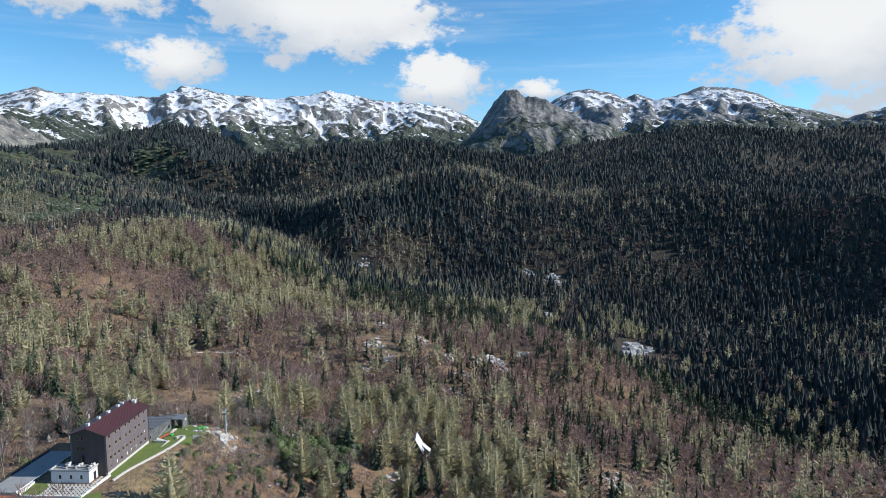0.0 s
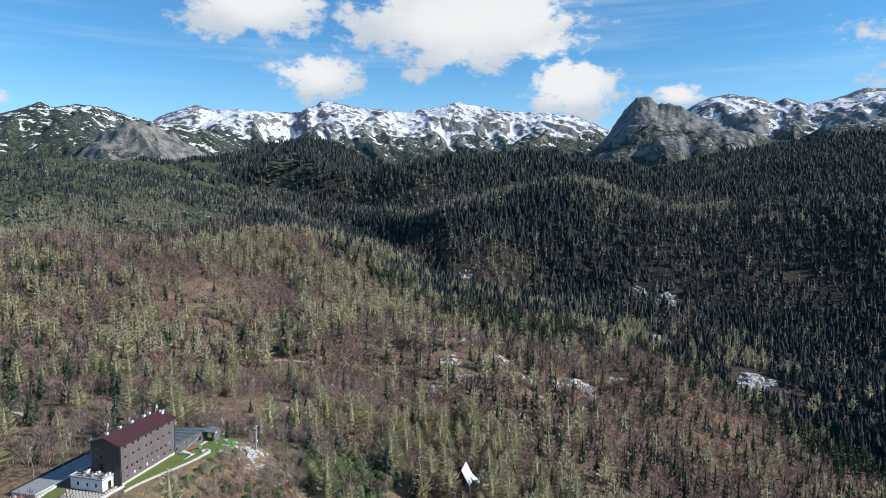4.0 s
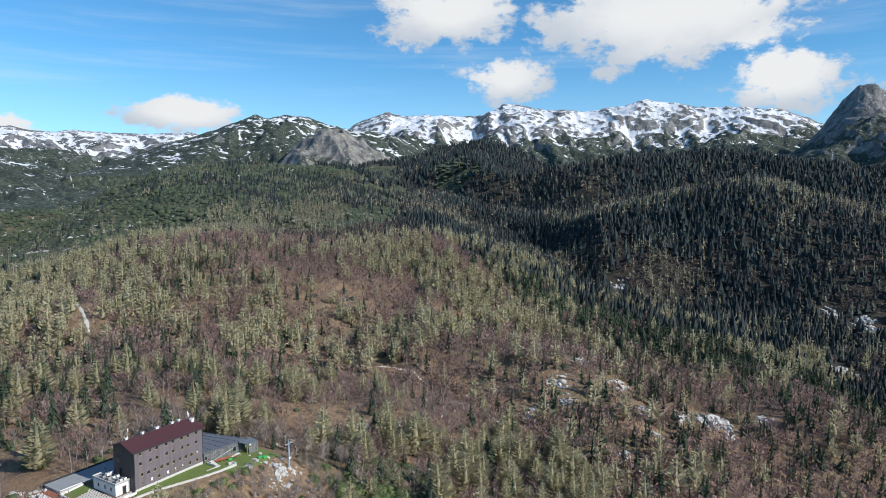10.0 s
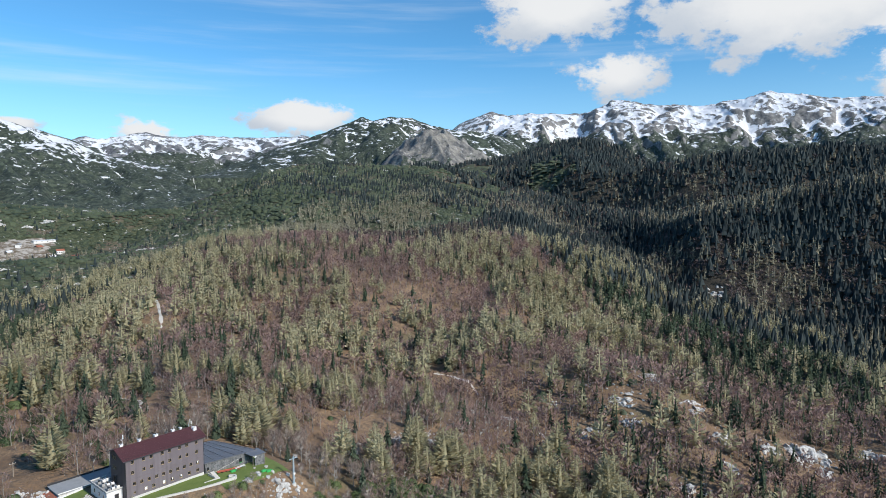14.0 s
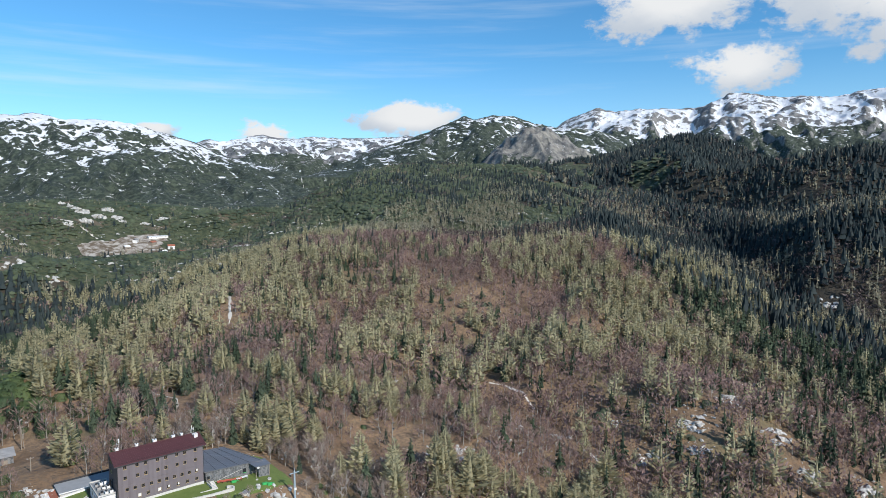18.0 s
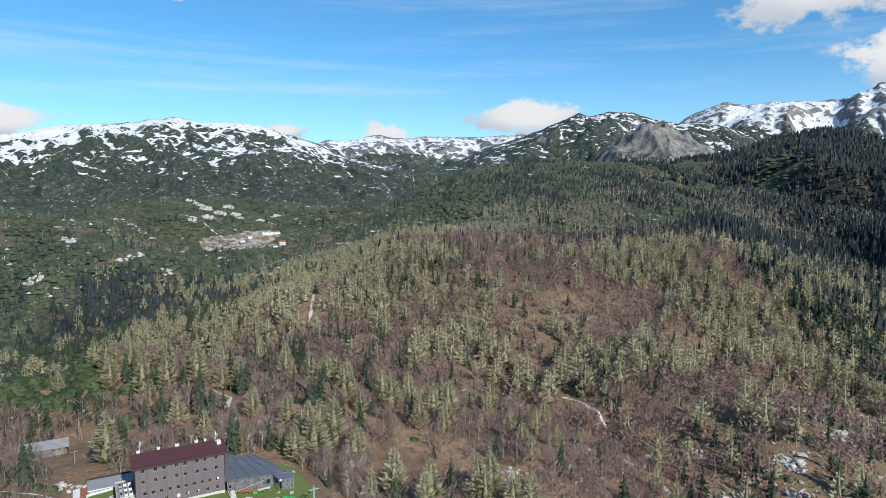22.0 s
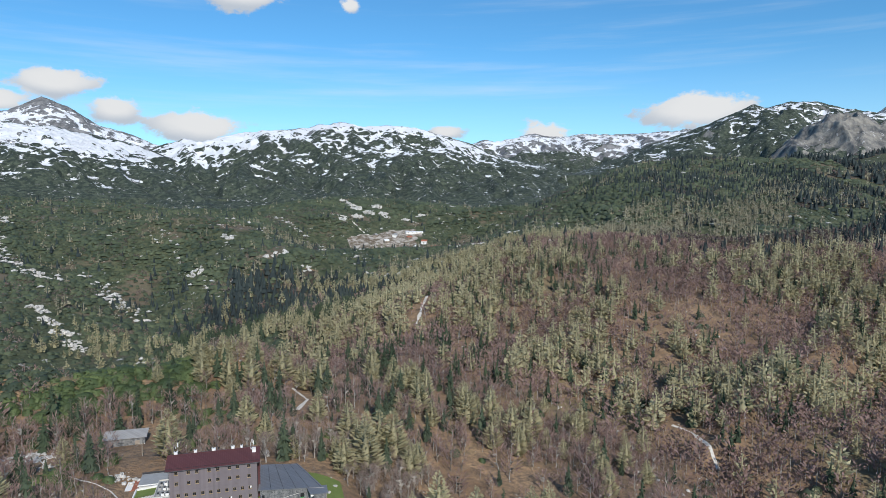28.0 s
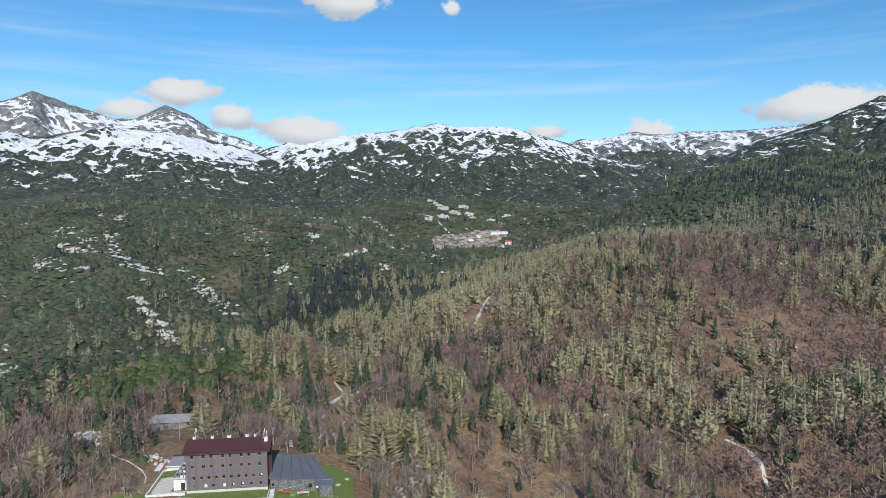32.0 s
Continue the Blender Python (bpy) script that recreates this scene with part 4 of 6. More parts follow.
def mountain_house():
    L, D, H = 22.2, 9.9, 11.3
    house = thing("mountain_house", "four-storey mountain house with purple-grey cladding and maroon roof", "house")
    big, small, flat = window_mesh(0.86, 0.98), window_mesh(0.6, 0.55), window_mesh(0.86, 0.98, 0.07)
    upper = (1.75, 4.8, 6.9, 10.0, 12.1, 15.1, 17.2, 20.1)
    lower = (2.1, 4.1, 6.1, 8.2, 10.2, 12.2, 14.3, 16.3, 18.3, 20.3)
    ground_row = (5.2, 7.3, 10.3, 12.6, 15.2, 17.7, 20.3)
    spots = [(x, 10.25) for x in upper] + [(x, 7.4) for x in upper] + [(x, 4.15) for x in lower] + [(x, 1.8) for x in ground_row]
    holes = [(x - 0.43, z - 0.49, x + 0.43, z + 0.49) for x, z in spots] + [(2.1 - 0.3, 1.7 - 0.275, 2.1 + 0.3, 1.7 + 0.275)]
    part("front_wall", wall_with_holes(0, L, 0.55, H, holes, 0, 0.35), m_cladding, house, "purple-grey clad wall")
    part("rear_wall", box(0, D - 0.35, -0.8, L, D, H), m_cladding, house)
    # end walls with gables
    for x0 in (0.0, L - 0.35):
        bm = bmesh.new()
        near, far = [(x0, 0.352, -0.8), (x0, D - 0.352, -0.8), (x0, D - 0.352, H + 0.1), (x0, 4.9, H + 1.7), (x0, 0.352, H + 0.1)], []
        a = [bm.verts.new(p) for p in near]
        b = [bm.verts.new((p[0] + 0.35, p[1], p[2])) for p in near]
        bm.faces.new(a)
        bm.faces.new(list(reversed(b)))
        for i in range(5):
            j = (i + 1) % 5
            bm.faces.new((a[i], b[i], b[j], a[j]))
        part("end_wall", bm, m_end_cladding, house, "dark brown clad gable wall")
    part("plinth", box(-0.05, -0.06, -0.8, L + 0.05, 0.352, 0.548, 0.03), m_concrete, house, "pale concrete plinth")
    part("cornice_band", box(0.0, -0.05, 5.55, L, -0.003, 5.72), m_cladding, house)
    part("ceiling_slab", box(0.352, 0.352, H - 0.3, L - 0.352, D - 0.352, H - 0.1), m_white, house)
    part("storey_slab", box(0.352, 0.352, 5.5, L - 0.352, D - 0.352, 5.7), m_white, house)
    for k, (x, z) in enumerate(spots):
        w = thing("window", "", "")
        w.parent, w.location = house, (x, 0.22, z)
        share("window_frame", big[0], w)
        share("pane", big[1], w)
        share("window_sill", big[2], w)
        if (x, z) in ((5.2, 1.8), (10.3, 1.8)):
            share("curtain", big[3], w, label="white drawn curtain")
        elif (x, z) in ((15.2, 1.8), (12.6, 1.8), (20.3, 4.15)):
            share("curtain", big[3], w, Matrix.LocRotScale((0.17, 0, 0.1), None, (0.5, 1, 0.7)), "half-drawn white curtain")
    w = thing("window", "", "")
    w.parent, w.location = house, (2.1, 0.22, 1.7)
    share("window_frame", small[0], w)
    share("pane", small[1], w)
    for y, z in ((6.4, 10.3), (7.7, 10.3), (6.4, 7.5), (7.7, 7.5)):
        w = thing("window", "", "")
        w.parent = house
        w.matrix_local = pose(-0.06, y, z, 0, 0, -90)
        share("window_frame", flat[0], w)
        share("pane", flat[1], w)
    door = part("door", box(-0.08, 6.0, 3.5, -0.003, 7.0, 5.5, 0.02), m_dark_metal, house, "dark metal balcony door")
    # roof: two slopes with standing seams
    xa, xb, ye, yr, yb, ze, zr, zb = -0.9, L + 0.9, -0.6, 4.9, 10.5, H, H + 2.05, H + 0.12
    front = part("roof", prism([(xa, ye, ze), (xb, ye, ze), (xb, yr, zr), (xa, yr, zr)], 0.18), m_roof, house, "maroon standing-seam metal roof")
    rear = part("roof", prism([(xb, yb, zb), (xa, yb, zb), (xa, yr + 0.003, zr), (xb, yr + 0.003, zr)], 0.18), m_roof, house, "maroon standing-seam metal roof")
    seam_f = bpy.data.meshes.new("seam")
    bm = tube((0, ye, ze + 0.03), (0, yr, zr + 0.03), 0.03, None, 4)
    bm.to_mesh(seam_f)
    bm.free()
    seam_f.materials.append(m_roof)
    for k in range(44):
        share("seam", seam_f, front, pose(xa + 0.27 + k * 0.545, 0, 0))
    part("ridge_cap", tube((xa, yr, zr + 0.04), (xb, yr, zr + 0.04), 0.12, None, 6), m_roof, house)
    part("gutter", tube((xa, ye - 0.08, ze - 0.1), (xb, ye - 0.08, ze - 0.1), 0.09, None, 8), m_dark_metal, house, "dark metal gutter")
    part("snow_guard", tube((xa + 0.3, ye + 0.6, ze + 0.34), (xb - 0.3, ye + 0.6, ze + 0.34), 0.035, None, 5), m_dark_metal, house)
    for x in (-0.12, L + 0.12):
        part("downpipe", tube((x, -0.14, -0.6), (x, -0.14, ze - 0.15), 0.06, None, 6), m_dark_metal, house)
    chims = [(1.2, 0.75), (6.2, 0.7), (10.9, 0.95), (15.9, 0.8), (18.2, 0.55)]
    for x, w in chims:
        c = part("chimney", box(x - w / 2, 5.0, zr - 0.25, x + w / 2, 5.75, zr + 0.62, 0.02), m_white, house, "white rendered chimney")
        part("chimney_cap", box(x - w / 2 - 0.09, 4.9, zr + 0.62, x + w / 2 + 0.09, 5.85, zr + 0.72, 0.02), m_unit, c)
        part("flue", tube((x, 5.37, zr + 0.7), (x, 5.37, zr + 0.95), 0.13, 0.11, 8), m_dark_metal, c)
    mast = part("antenna_mast", tube((1.6, 5.3, zr), (1.6, 5.3, zr + 3.3), 0.045, 0.03, 6), m_unit, house, "slim white antenna mast")
    part("panel_antenna", box(1.68, 5.2, zr + 2.1, 1.9, 5.4, zr + 3.2, 0.03), m_unit, mast)
    part("dish", tube((1.2, 5.2, zr + 1.9), (1.32, 5.2, zr + 1.9), 0.3, 0.22, 12), m_unit, mast)
    for x, h in ((15.95, 1.9), (20.6, 1.6), (21.0, 2.5), (21.4, 1.9)):
        mast = part("antenna_mast", tube((x, 5.0, zr), (x, 5.0, zr + h), 0.04, 0.03, 6), m_unit, house)
        if x > 20.9:
            part("panel_antenna", box(x - 0.1, 4.85, zr + h * 0.5, x + 0.1, 4.98, zr + h * 0.95, 0.02), m_unit, mast)
    unit = part("roof_unit", box(21.0, 3.0, zr - 0.75, 22.0, 4.2, zr + 0.35, 0.05), m_unit, house, "white roof unit with dish antennas")
    part("dish", tube((21.5, 2.85, zr + 0.45), (21.5, 2.98, zr + 0.5), 0.38, 0.28, 14), m_unit, unit)
    part("dish", tube((20.7, 3.4, zr + 0.3), (20.8, 3.5, zr + 0.36), 0.3, 0.22, 12), m_unit, unit)
    part("chimney_shaft", box(L + 0.003, 3.2, -0.8, L + 0.75, 4.6, H - 0.4), m_roof, house, "maroon clad shaft")
    return house


mountain_house()


def side_block():
    """The white single-storey block at the end wall, its flat roof full of machines."""
    b = thing("service_block", "white single-storey service block with machines on its flat roof", "building")
    x0, x1, y0, y1, z1 = -4.2, -0.06, 2.5, 12.9, 3.0
    part("wall", box(x0, y0, -1.2, x1, y1, z1), m_white, b, "white rendered wall")
    part("flat_roof", box(x0 - 0.25, y0 - 0.25, z1, x1, y1 + 0.2, z1 + 0.16), m_flat_roof, b)
    for a in ((x0 - 0.25, y0 - 0.25, x0 - 0.05, y1 + 0.2), (x0 - 0.05, y0 - 0.25, x1, y0 - 0.05), (x0 - 0.05, y1, x1, y1 + 0.2)):
        part("parapet", box(a[0], a[1], z1 + 0.162, a[2], a[3], z1 + 0.5, 0.02), m_concrete, b)
    for y in (4.6, 7.4, 10.4):
        w = part("window", box(x0 - 0.03, y - 0.3, 0.9, x0 - 0.003, y + 0.3, 1.9, 0.01), m_glass, b)
        part("window_frame", box(x0 - 0.05, y - 0.38, 0.82, x0 - 0.031, y + 0.38, 0.9), m_frame, w)
    d = part("door", box(-2.2, y0 - 0.05, -0.3, -1.1, y0 - 0.003, 1.9, 0.02), m_dark_metal, b, "dark metal door")
    rng = random.Random(4)
    for k in range(9):
        x, y = x0 + 0.9 + (k % 3) * 1.15, y0 + 1.0 + (k // 3) * 3.1 + rng.uniform(-0.3, 0.3)
        u = part("air_unit", box(x - 0.42, y - 0.5, z1 + 0.25, x + 0.42, y + 0.5, z1 + 0.95 + rng.uniform(-0.2, 0.2), 0.05), m_unit if k % 3 else m_tin, b, "pale air-handling unit")
        part("fan_grille", tube((x, y, z1 + 0.9), (x, y, z1 + 1.02 + 0.15), 0.3, 0.3, 10), m_dark_metal, u)
    part("duct", box(-2.6, 3.2, z1 + 0.16, -2.2, 12.2, z1 + 0.5, 0.04), m_tin, b)
    part("flue", tube((-0.5, 6.8, z1), (-0.5, 6.8, z1 + 2.3), 0.28, None, 10), m_dark_metal, b, "dark metal flue")


side_block()


def rear_wing():
    """The long low wing behind, under a flat grey roof."""
    b = thing("rear_wing", "long low wing with a flat grey gravel roof", "building")
    part("wall", box(-10.7, 17.9, -4.0, 14.0, 25.6, 0.1), m_concrete, b)
    part("flat_roof", box(-11.0, 17.6, 0.1, 14.2, 25.9, 0.28), m_flat_roof, b, "grey gravel flat roof")
    part("parapet", box(-11.0, 25.62, 0.282, 14.2, 25.9, 0.75, 0.02), m_dark_metal, b, "dark parapet")
    part("parapet", box(-11.0, 17.6, 0.282, 14.2, 17.82, 0.5, 0.02), m_white, b, "white parapet")
    for k in range(6):
        w = part("window", box(-10.0 + k * 3.6, 17.86, -2.2, -7.6 + k * 3.6, 17.897, -0.8, 0.01), m_glass, b)
        part("window_frame", box(-10.1 + k * 3.6, 17.83, -2.35, -7.5 + k * 3.6, 17.857, -2.2), m_white, w)
    part("vent", tube((4, 21, 0.28), (4, 21, 0.9), 0.18, None, 8), m_tin, b)


rear_wing()


def shed_with_tiles():
    b = thing("tiled_shed", "small lean-to with a red tiled roof beside the wing", "shed")
    part("wall", box(-14.6, 18.2, -4.5, -11.1, 24.0, -0.9), m_white, b)
    roof = part("roof", prism([(-15.1, 17.8, -1.5), (-11.05, 17.8, -0.45), (-11.05, 24.4, -0.45), (-15.1, 24.4, -1.5)], 0.16), m_tile, b, "red clay tile roof")


shed_with_tiles()


def annex():
    """The low wooden annex under a wide dark metal roof."""
    b = thing("annex", "low wooden annex with a wide dark metal roof", "building")
    fl, fr, br, bl = (22.35, -0.1, 3.0), (39.9, -1.0, 2.1), (33.7, 14.6, 3.0), (23.0, 14.2, 4.1)
    roof = part("roof", prism([fl, fr, br, bl], 0.22), m_slate, b, "dark grey standing-seam roof")
    for k in range(1, 26):
        t = k / 26
        p = Vector(fl).lerp(Vector(fr), t)
        q = Vector(bl).lerp(Vector(br), t)
        part("seam", tube(p + Vector((0, 0, 0.03)), q + Vector((0, 0, 0.03)), 0.05 if k % 5 == 0 else 0.02, None, 4), m_dark_metal if k % 5 == 0 else m_slate, roof)
    # front wall: upright boards, each its own
    for k in range(58):
        t0, t1 = k / 58, (k + 0.94) / 58
        x0, x1 = 22.9 + t0 * 13.4, 22.9 + t1 * 13.4
        y = 0.35 - 0.9 * t0
        top = 2.72 - 0.68 * t0
        part("board", box(x0, y - 0.06 - 0.02 * (k % 3), ground(x0, y) - 0.3, x1, y, top), m_old_boards, b)
    part("rear_body", prism([(22.9, 0.5, 2.6), (36.3, -0.3, 1.95), (38.6, -0.3, 1.8), (33.2, 13.9, 2.6), (23.4, 13.6, 3.6)], 5.2), m_old_boards, b)
    part("plinth", box(22.9, -0.75, -3.2, 36.3, -0.45, -1.35, 0.03), m_concrete, b)
    w = part("window", box(33.6, -0.62, -0.2, 34.6, -0.52, 1.0, 0.02), m_glass, b)
    part("window_frame", box(33.5, -0.66, -0.32, 34.7, -0.53, -0.21), m_green, w, "green window frame")
    w = part("window", box(23.3, 0.2, 0.4, 24.0, 0.25, 1.3, 0.02), m_glass, b)
    part("window_frame", box(23.2, 0.17, 0.28, 24.1, 0.24, 0.4), m_frame, w)
    rail = part("handrail", tube((24.5, -0.6, -0.6), (33.2, -0.95, 1.2), 0.06, None, 6), m_concrete, b, "pale sloping rail")
    # porch
    porch = part("porch_roof", prism([(36.0, -4.2, 2.0), (40.8, -4.2, 1.75), (40.9, 0.4, 2.0), (35.3, -0.4, 2.35)], 0.14), m_slate, b, "dark porch roof")
    for k in range(12):
        part("board", box(37.0 + k * 0.29, -3.9, -3.6, 37.27 + k * 0.29, -3.82, 1.6), m_old_boards, b)
    for k in range(9):
        part("board", box(40.46, -3.8 + k * 0.36, -3.6, 40.54, -3.47 + k * 0.36, 1.6), m_old_boards, b)
    for x, y in ((36.2, -4.0), (40.4, -4.0)):
        part("porch_post", box(x - 0.08, y - 0.08, -3.4, x + 0.08, y + 0.08, 1.85, 0.01), m_wood, b)


annex()


def satellite_dish(x, y, z):
    d = thing("satellite_dish", "round white satellite dish on the porch corner", "dish", at=(x, y, z))
    bm = bmesh.new()
    bmesh.ops.create_uvsphere(bm, u_segments=20, v_segments=12, radius=0.6)
    bmesh.ops.delete(bm, geom=[v for v in bm.verts if v.co.z > -0.33], context="VERTS")
    bmesh.ops.rotate(bm, verts=bm.verts, matrix=Matrix.Rotation(radians(-70), 3, "X"))
    part("reflector", bm, m_unit, d)
    part("feed_arm", tube((0, -0.3, -0.2), (0, -0.75, 0.1), 0.025, None, 5), m_dark_metal, d)
    part("bracket", tube((0, -0.3, 0), (0, 0.3, -0.3), 0.04, None, 6), m_tin, d)


satellite_dish(36.4, -4.7, 2.1)


# ---------------------------------------------------------------- lawn, walls and yard
def sheet(name, label, inside, x0, x1, y0, y1, step, lift, mat, category):
    """A sheet that lies a little over the ground where inside(x, y) holds."""
    gx, gy = np.meshgrid(np.arange(x0, x1 + step, step), np.arange(y0, y1 + step, step), indexing="ij")
    z = land(gx, gy) + lift
    n = gx.shape[1]
    i, j = np.meshgrid(np.arange(gx.shape[0] - 1), np.arange(n - 1), indexing="ij")
    quads = np.stack([i * n + j, (i + 1) * n + j, (i + 1) * n + j + 1, i * n + j + 1], -1).reshape(-1, 4)
    v = np.stack([gx, gy, z], -1).reshape(-1, 3)
    c = v[quads].mean(1)
    quads = quads[inside(c[:, 0], c[:, 1])]
    return tagged(new(name, mesh_of(name, v, quads, mat, smooth=True)), label, category, kind="structure")


def lawn_inside(x, y):
    front = -3.2 - 5.9 * smooth01((x + 2) / 27)
    j = 0.5 * wobble(x, y, 4, 3.3, 2)
    a = (x > -1) & (x < 27) & (y > front + 0.3) & (y < 0.4)
    b = (x > 22) & (x < 46 + j * 2) & (y > -12.5 + j + 0.25 * np.clip(x - 36, 0, 20)) & (y < 21 - 0.5 * np.clip(x - 30, 0, 20) + j)
    c = (x > -11) & (x < -4.5) & (y > 12.5) & (y < 17.4)
    return a | b | c


sheet("lawn", "bright green mown lawn round the house", lawn_inside, -12, 52, -14, 24, 0.5, 0.12, m_lawn, "lawn")
sheet("lawn", "rough green grass strip below the yard", lambda x, y: (np.hypot((x + 15) / 7, (y + 1) / 5) < 1 + 0.3 * wobble(x, y, 4, 6, 2)), -24, -8, -8, 6, 0.5, 0.12, m_lawn, "lawn")


def garden_wall():
    """The low pale wall that curls round the lawn."""
    line = [(-3.0 + 29.5 * t, -3.2 - 5.9 * float(smooth01(t * 29.5 / 27))) for t in np.linspace(0, 1, 24)]
    line += [(26.5 + 1.3 * math.sin(a), -7.85 - 1.3 * math.cos(a)) for a in np.linspace(0.3, 3.3, 9)]
    wall = thing("garden_wall", "low pale stone wall curling round the lawn", "wall")
    for k, (p, q) in enumerate(zip(line, line[1:])):
        way = Vector((q[0] - p[0], q[1] - p[1], 0))
        side = Vector((-way.y, way.x, 0)).normalized() * 0.24
        zp = min(ground(*p), ground(*q))
        bm = bmesh.new()
        top = max(-0.25, ground(*p)) + 0.5 if k < 24 else max(-0.4, ground(*p)) + 0.45
        pts = [Vector((*p, 0)) - side, Vector((*q, 0)) - side, Vector((*q, 0)) + side, Vector((*p, 0)) + side]
        a = [bm.verts.new((v.x, v.y, zp - 1.6)) for v in pts]
        b = [bm.verts.new((v.x, v.y, top + 0.02 * (k % 2))) for v in pts]
        bm.faces.new(b)
        bm.faces.new(list(reversed(a)))
        for i in range(4):
            j = (i + 1) % 4
            bm.faces.new((a[i], a[j], b[j], b[i]))
        part("stone_course", bm, m_concrete, wall)


garden_wall()


def step_ramp():
    r = thing("concrete_steps", "pale concrete steps and ramp on the lawn", "steps")
    for k in range(6):
        part("step", box(23.2 - 0.02 * k, -1.6 - 0.55 * (k + 1), -1.3, 24.4, -1.6 - 0.55 * k, 0.55 - 0.17 * k, 0.02), m_concrete, r)
    part("cheek_wall", box(22.7, -5.2, -1.3, 22.98, -1.3, 0.35, 0.03), m_concrete, r)
    part("cheek_wall", box(19.3, -5.6, -1.4, 24.2, -5.3, -0.05, 0.03), m_concrete, r)


step_ramp()


def terrace():
    """The paved yard: rows of pale slabs and low white walls."""
    t = tagged(new("terrace", None), "paved yard of pale slabs with grass joints", "terrace", kind="structure")
    slab = bpy.data.meshes.new("slab")
    bm = box(-0.62, -0.26, -0.5, 0.62, 0.26, 0.06, 0.02)
    bm.to_mesh(slab)
    bm.free()
    slab.materials.append(m_concrete)
    for i in range(11):
        for j in range(14):
            x, y = -10.0 + i * 0.92 + 0.35 * j * 0, 1.2 + j * 1.06
            if x > -4.7 and y > 2.0 or y > 12.4 + 0.1 * i:
                continue
            share("slab", slab, t, pose(x, y, ground(x, y) + 0.1, 0, 0, 38))
    for a, b in (((-11.2, 16.9), (-11.2, 0.6)), ((-11.2, 0.6), (-0.2, -0.9)), ((-11.2, 17.2), (-4.6, 17.2))):
        n = 6
        for k in range(n):
            p, q = Vector((*a, 0)).lerp(Vector((*b, 0)), k / n), Vector((*a, 0)).lerp(Vector((*b, 0)), (k + 0.97) / n)
            z = ground(p.x, p.y)
            bm = bmesh.new()
            mid = (p + q) / 2
            ang = math.atan2(q.y - p.y, q.x - p.x)
            bmesh.ops.create_cube(bm, size=1, matrix=Matrix.LocRotScale((mid.x, mid.y, z - 0.5), Euler((0, 0, ang)), ((q - p).length, 0.4, 2.4)))
            part("wall_section", bm, m_white, t, "white rendered yard wall")


terrace()


def lift_pylon(x, y, z):
    p = thing("lift_pylon", "grey-blue steel ski lift pylon with a cross arm", "pylon", at=(x, y, z))
    part("shaft", tube((0, 0, -0.4), (0, 0, 8.6), 0.36, 0.24, 12), m_steel, p)
    part("base", tube((0, 0, -0.6), (0, 0, 0.25), 0.8, 0.75, 12), m_concrete, p, "concrete footing")
    part("head", tube((0, 0, 8.6), (0, 0, 9.5), 0.1, 0.07, 8), m_steel, p)
    arm = part("cross_arm", box(-1.5, -0.1, 7.9, 1.5, 0.1, 8.15, 0.03), m_steel, p)
    for sx in (-1.35, 1.35):
        b = part("roller_beam", box(sx - 0.06, -0.7, 7.6, sx + 0.06, 0.7, 7.78, 0.02), m_dark_metal, arm)
        for k in range(4):
            part("roller", tube((sx - 0.05, -0.6 + k * 0.4, 7.5), (sx + 0.05, -0.6 + k * 0.4, 7.5), 0.15, None, 10), m_dark_metal, arm)
    for k in range(10):
        part("rung", tube((-0.55, 0, 1.2 + k * 0.62), (0.0, 0, 1.2 + k * 0.62), 0.03, None, 5), m_dark_metal, p)
    part("sign_plate", box(-0.35, -0.45, 3.0, 0.35, -0.4, 3.7, 0.01), m_unit, p)


lift_pylon(42.5, -16.0, ground(42.5, -16.0))


def hut():
    h = thing("hut", "old grey hut with a weathered tin roof", "hut")
    z = ground(-22, 66)
    part("wall", box(-29.5, 62.8, z - 1.5, -16.6, 69.6, -1.55), m_old_boards, h, "weathered grey board wall")
    bm = bmesh.new()
    pts = [(62.8, -1.55), (69.6, -1.55), (68.2, -0.55)]
    for x in (-29.5, -16.6):
        [bm.verts.new((x, y, q)) for y, q in pts]
    bm.verts.ensure_lookup_table()
    for f in ((0, 1, 2), (5, 4, 3), (0, 3, 4, 1), (1, 4, 5, 2), (2, 5, 3, 0)):
        bm.faces.new([bm.verts[i] for i in f])
    part("gable", bm, m_old_boards, h)
    roof = part("roof", prism([(-30.2, 62.2, -1.55), (-15.9, 62.2, -1.55), (-15.9, 68.2, -0.35), (-30.2, 68.2, -0.35)], 0.1), m_tin, h, "weathered tin roof")
    part("roof", prism([(-15.9, 70.2, -1.55), (-30.2, 70.2, -1.55), (-30.2, 68.203, -0.35), (-15.9, 68.203, -0.35)], 0.1), m_tin, h, "weathered tin roof")
    for k in range(24):
        x = -29.9 + k * 0.6
        part("seam", tube((x, 62.2, -1.53), (x, 68.2, -0.33), 0.035, None, 4), m_tin, roof)
    part("door", box(-16.597, 64.5, z - 0.3, -16.54, 66.0, z + 1.8, 0.01), m_dark_metal, h)
    part("door", box(-19.8, 62.74, z - 0.3, -18.2, 62.797, z + 1.9, 0.01), m_wood, h)


hut()


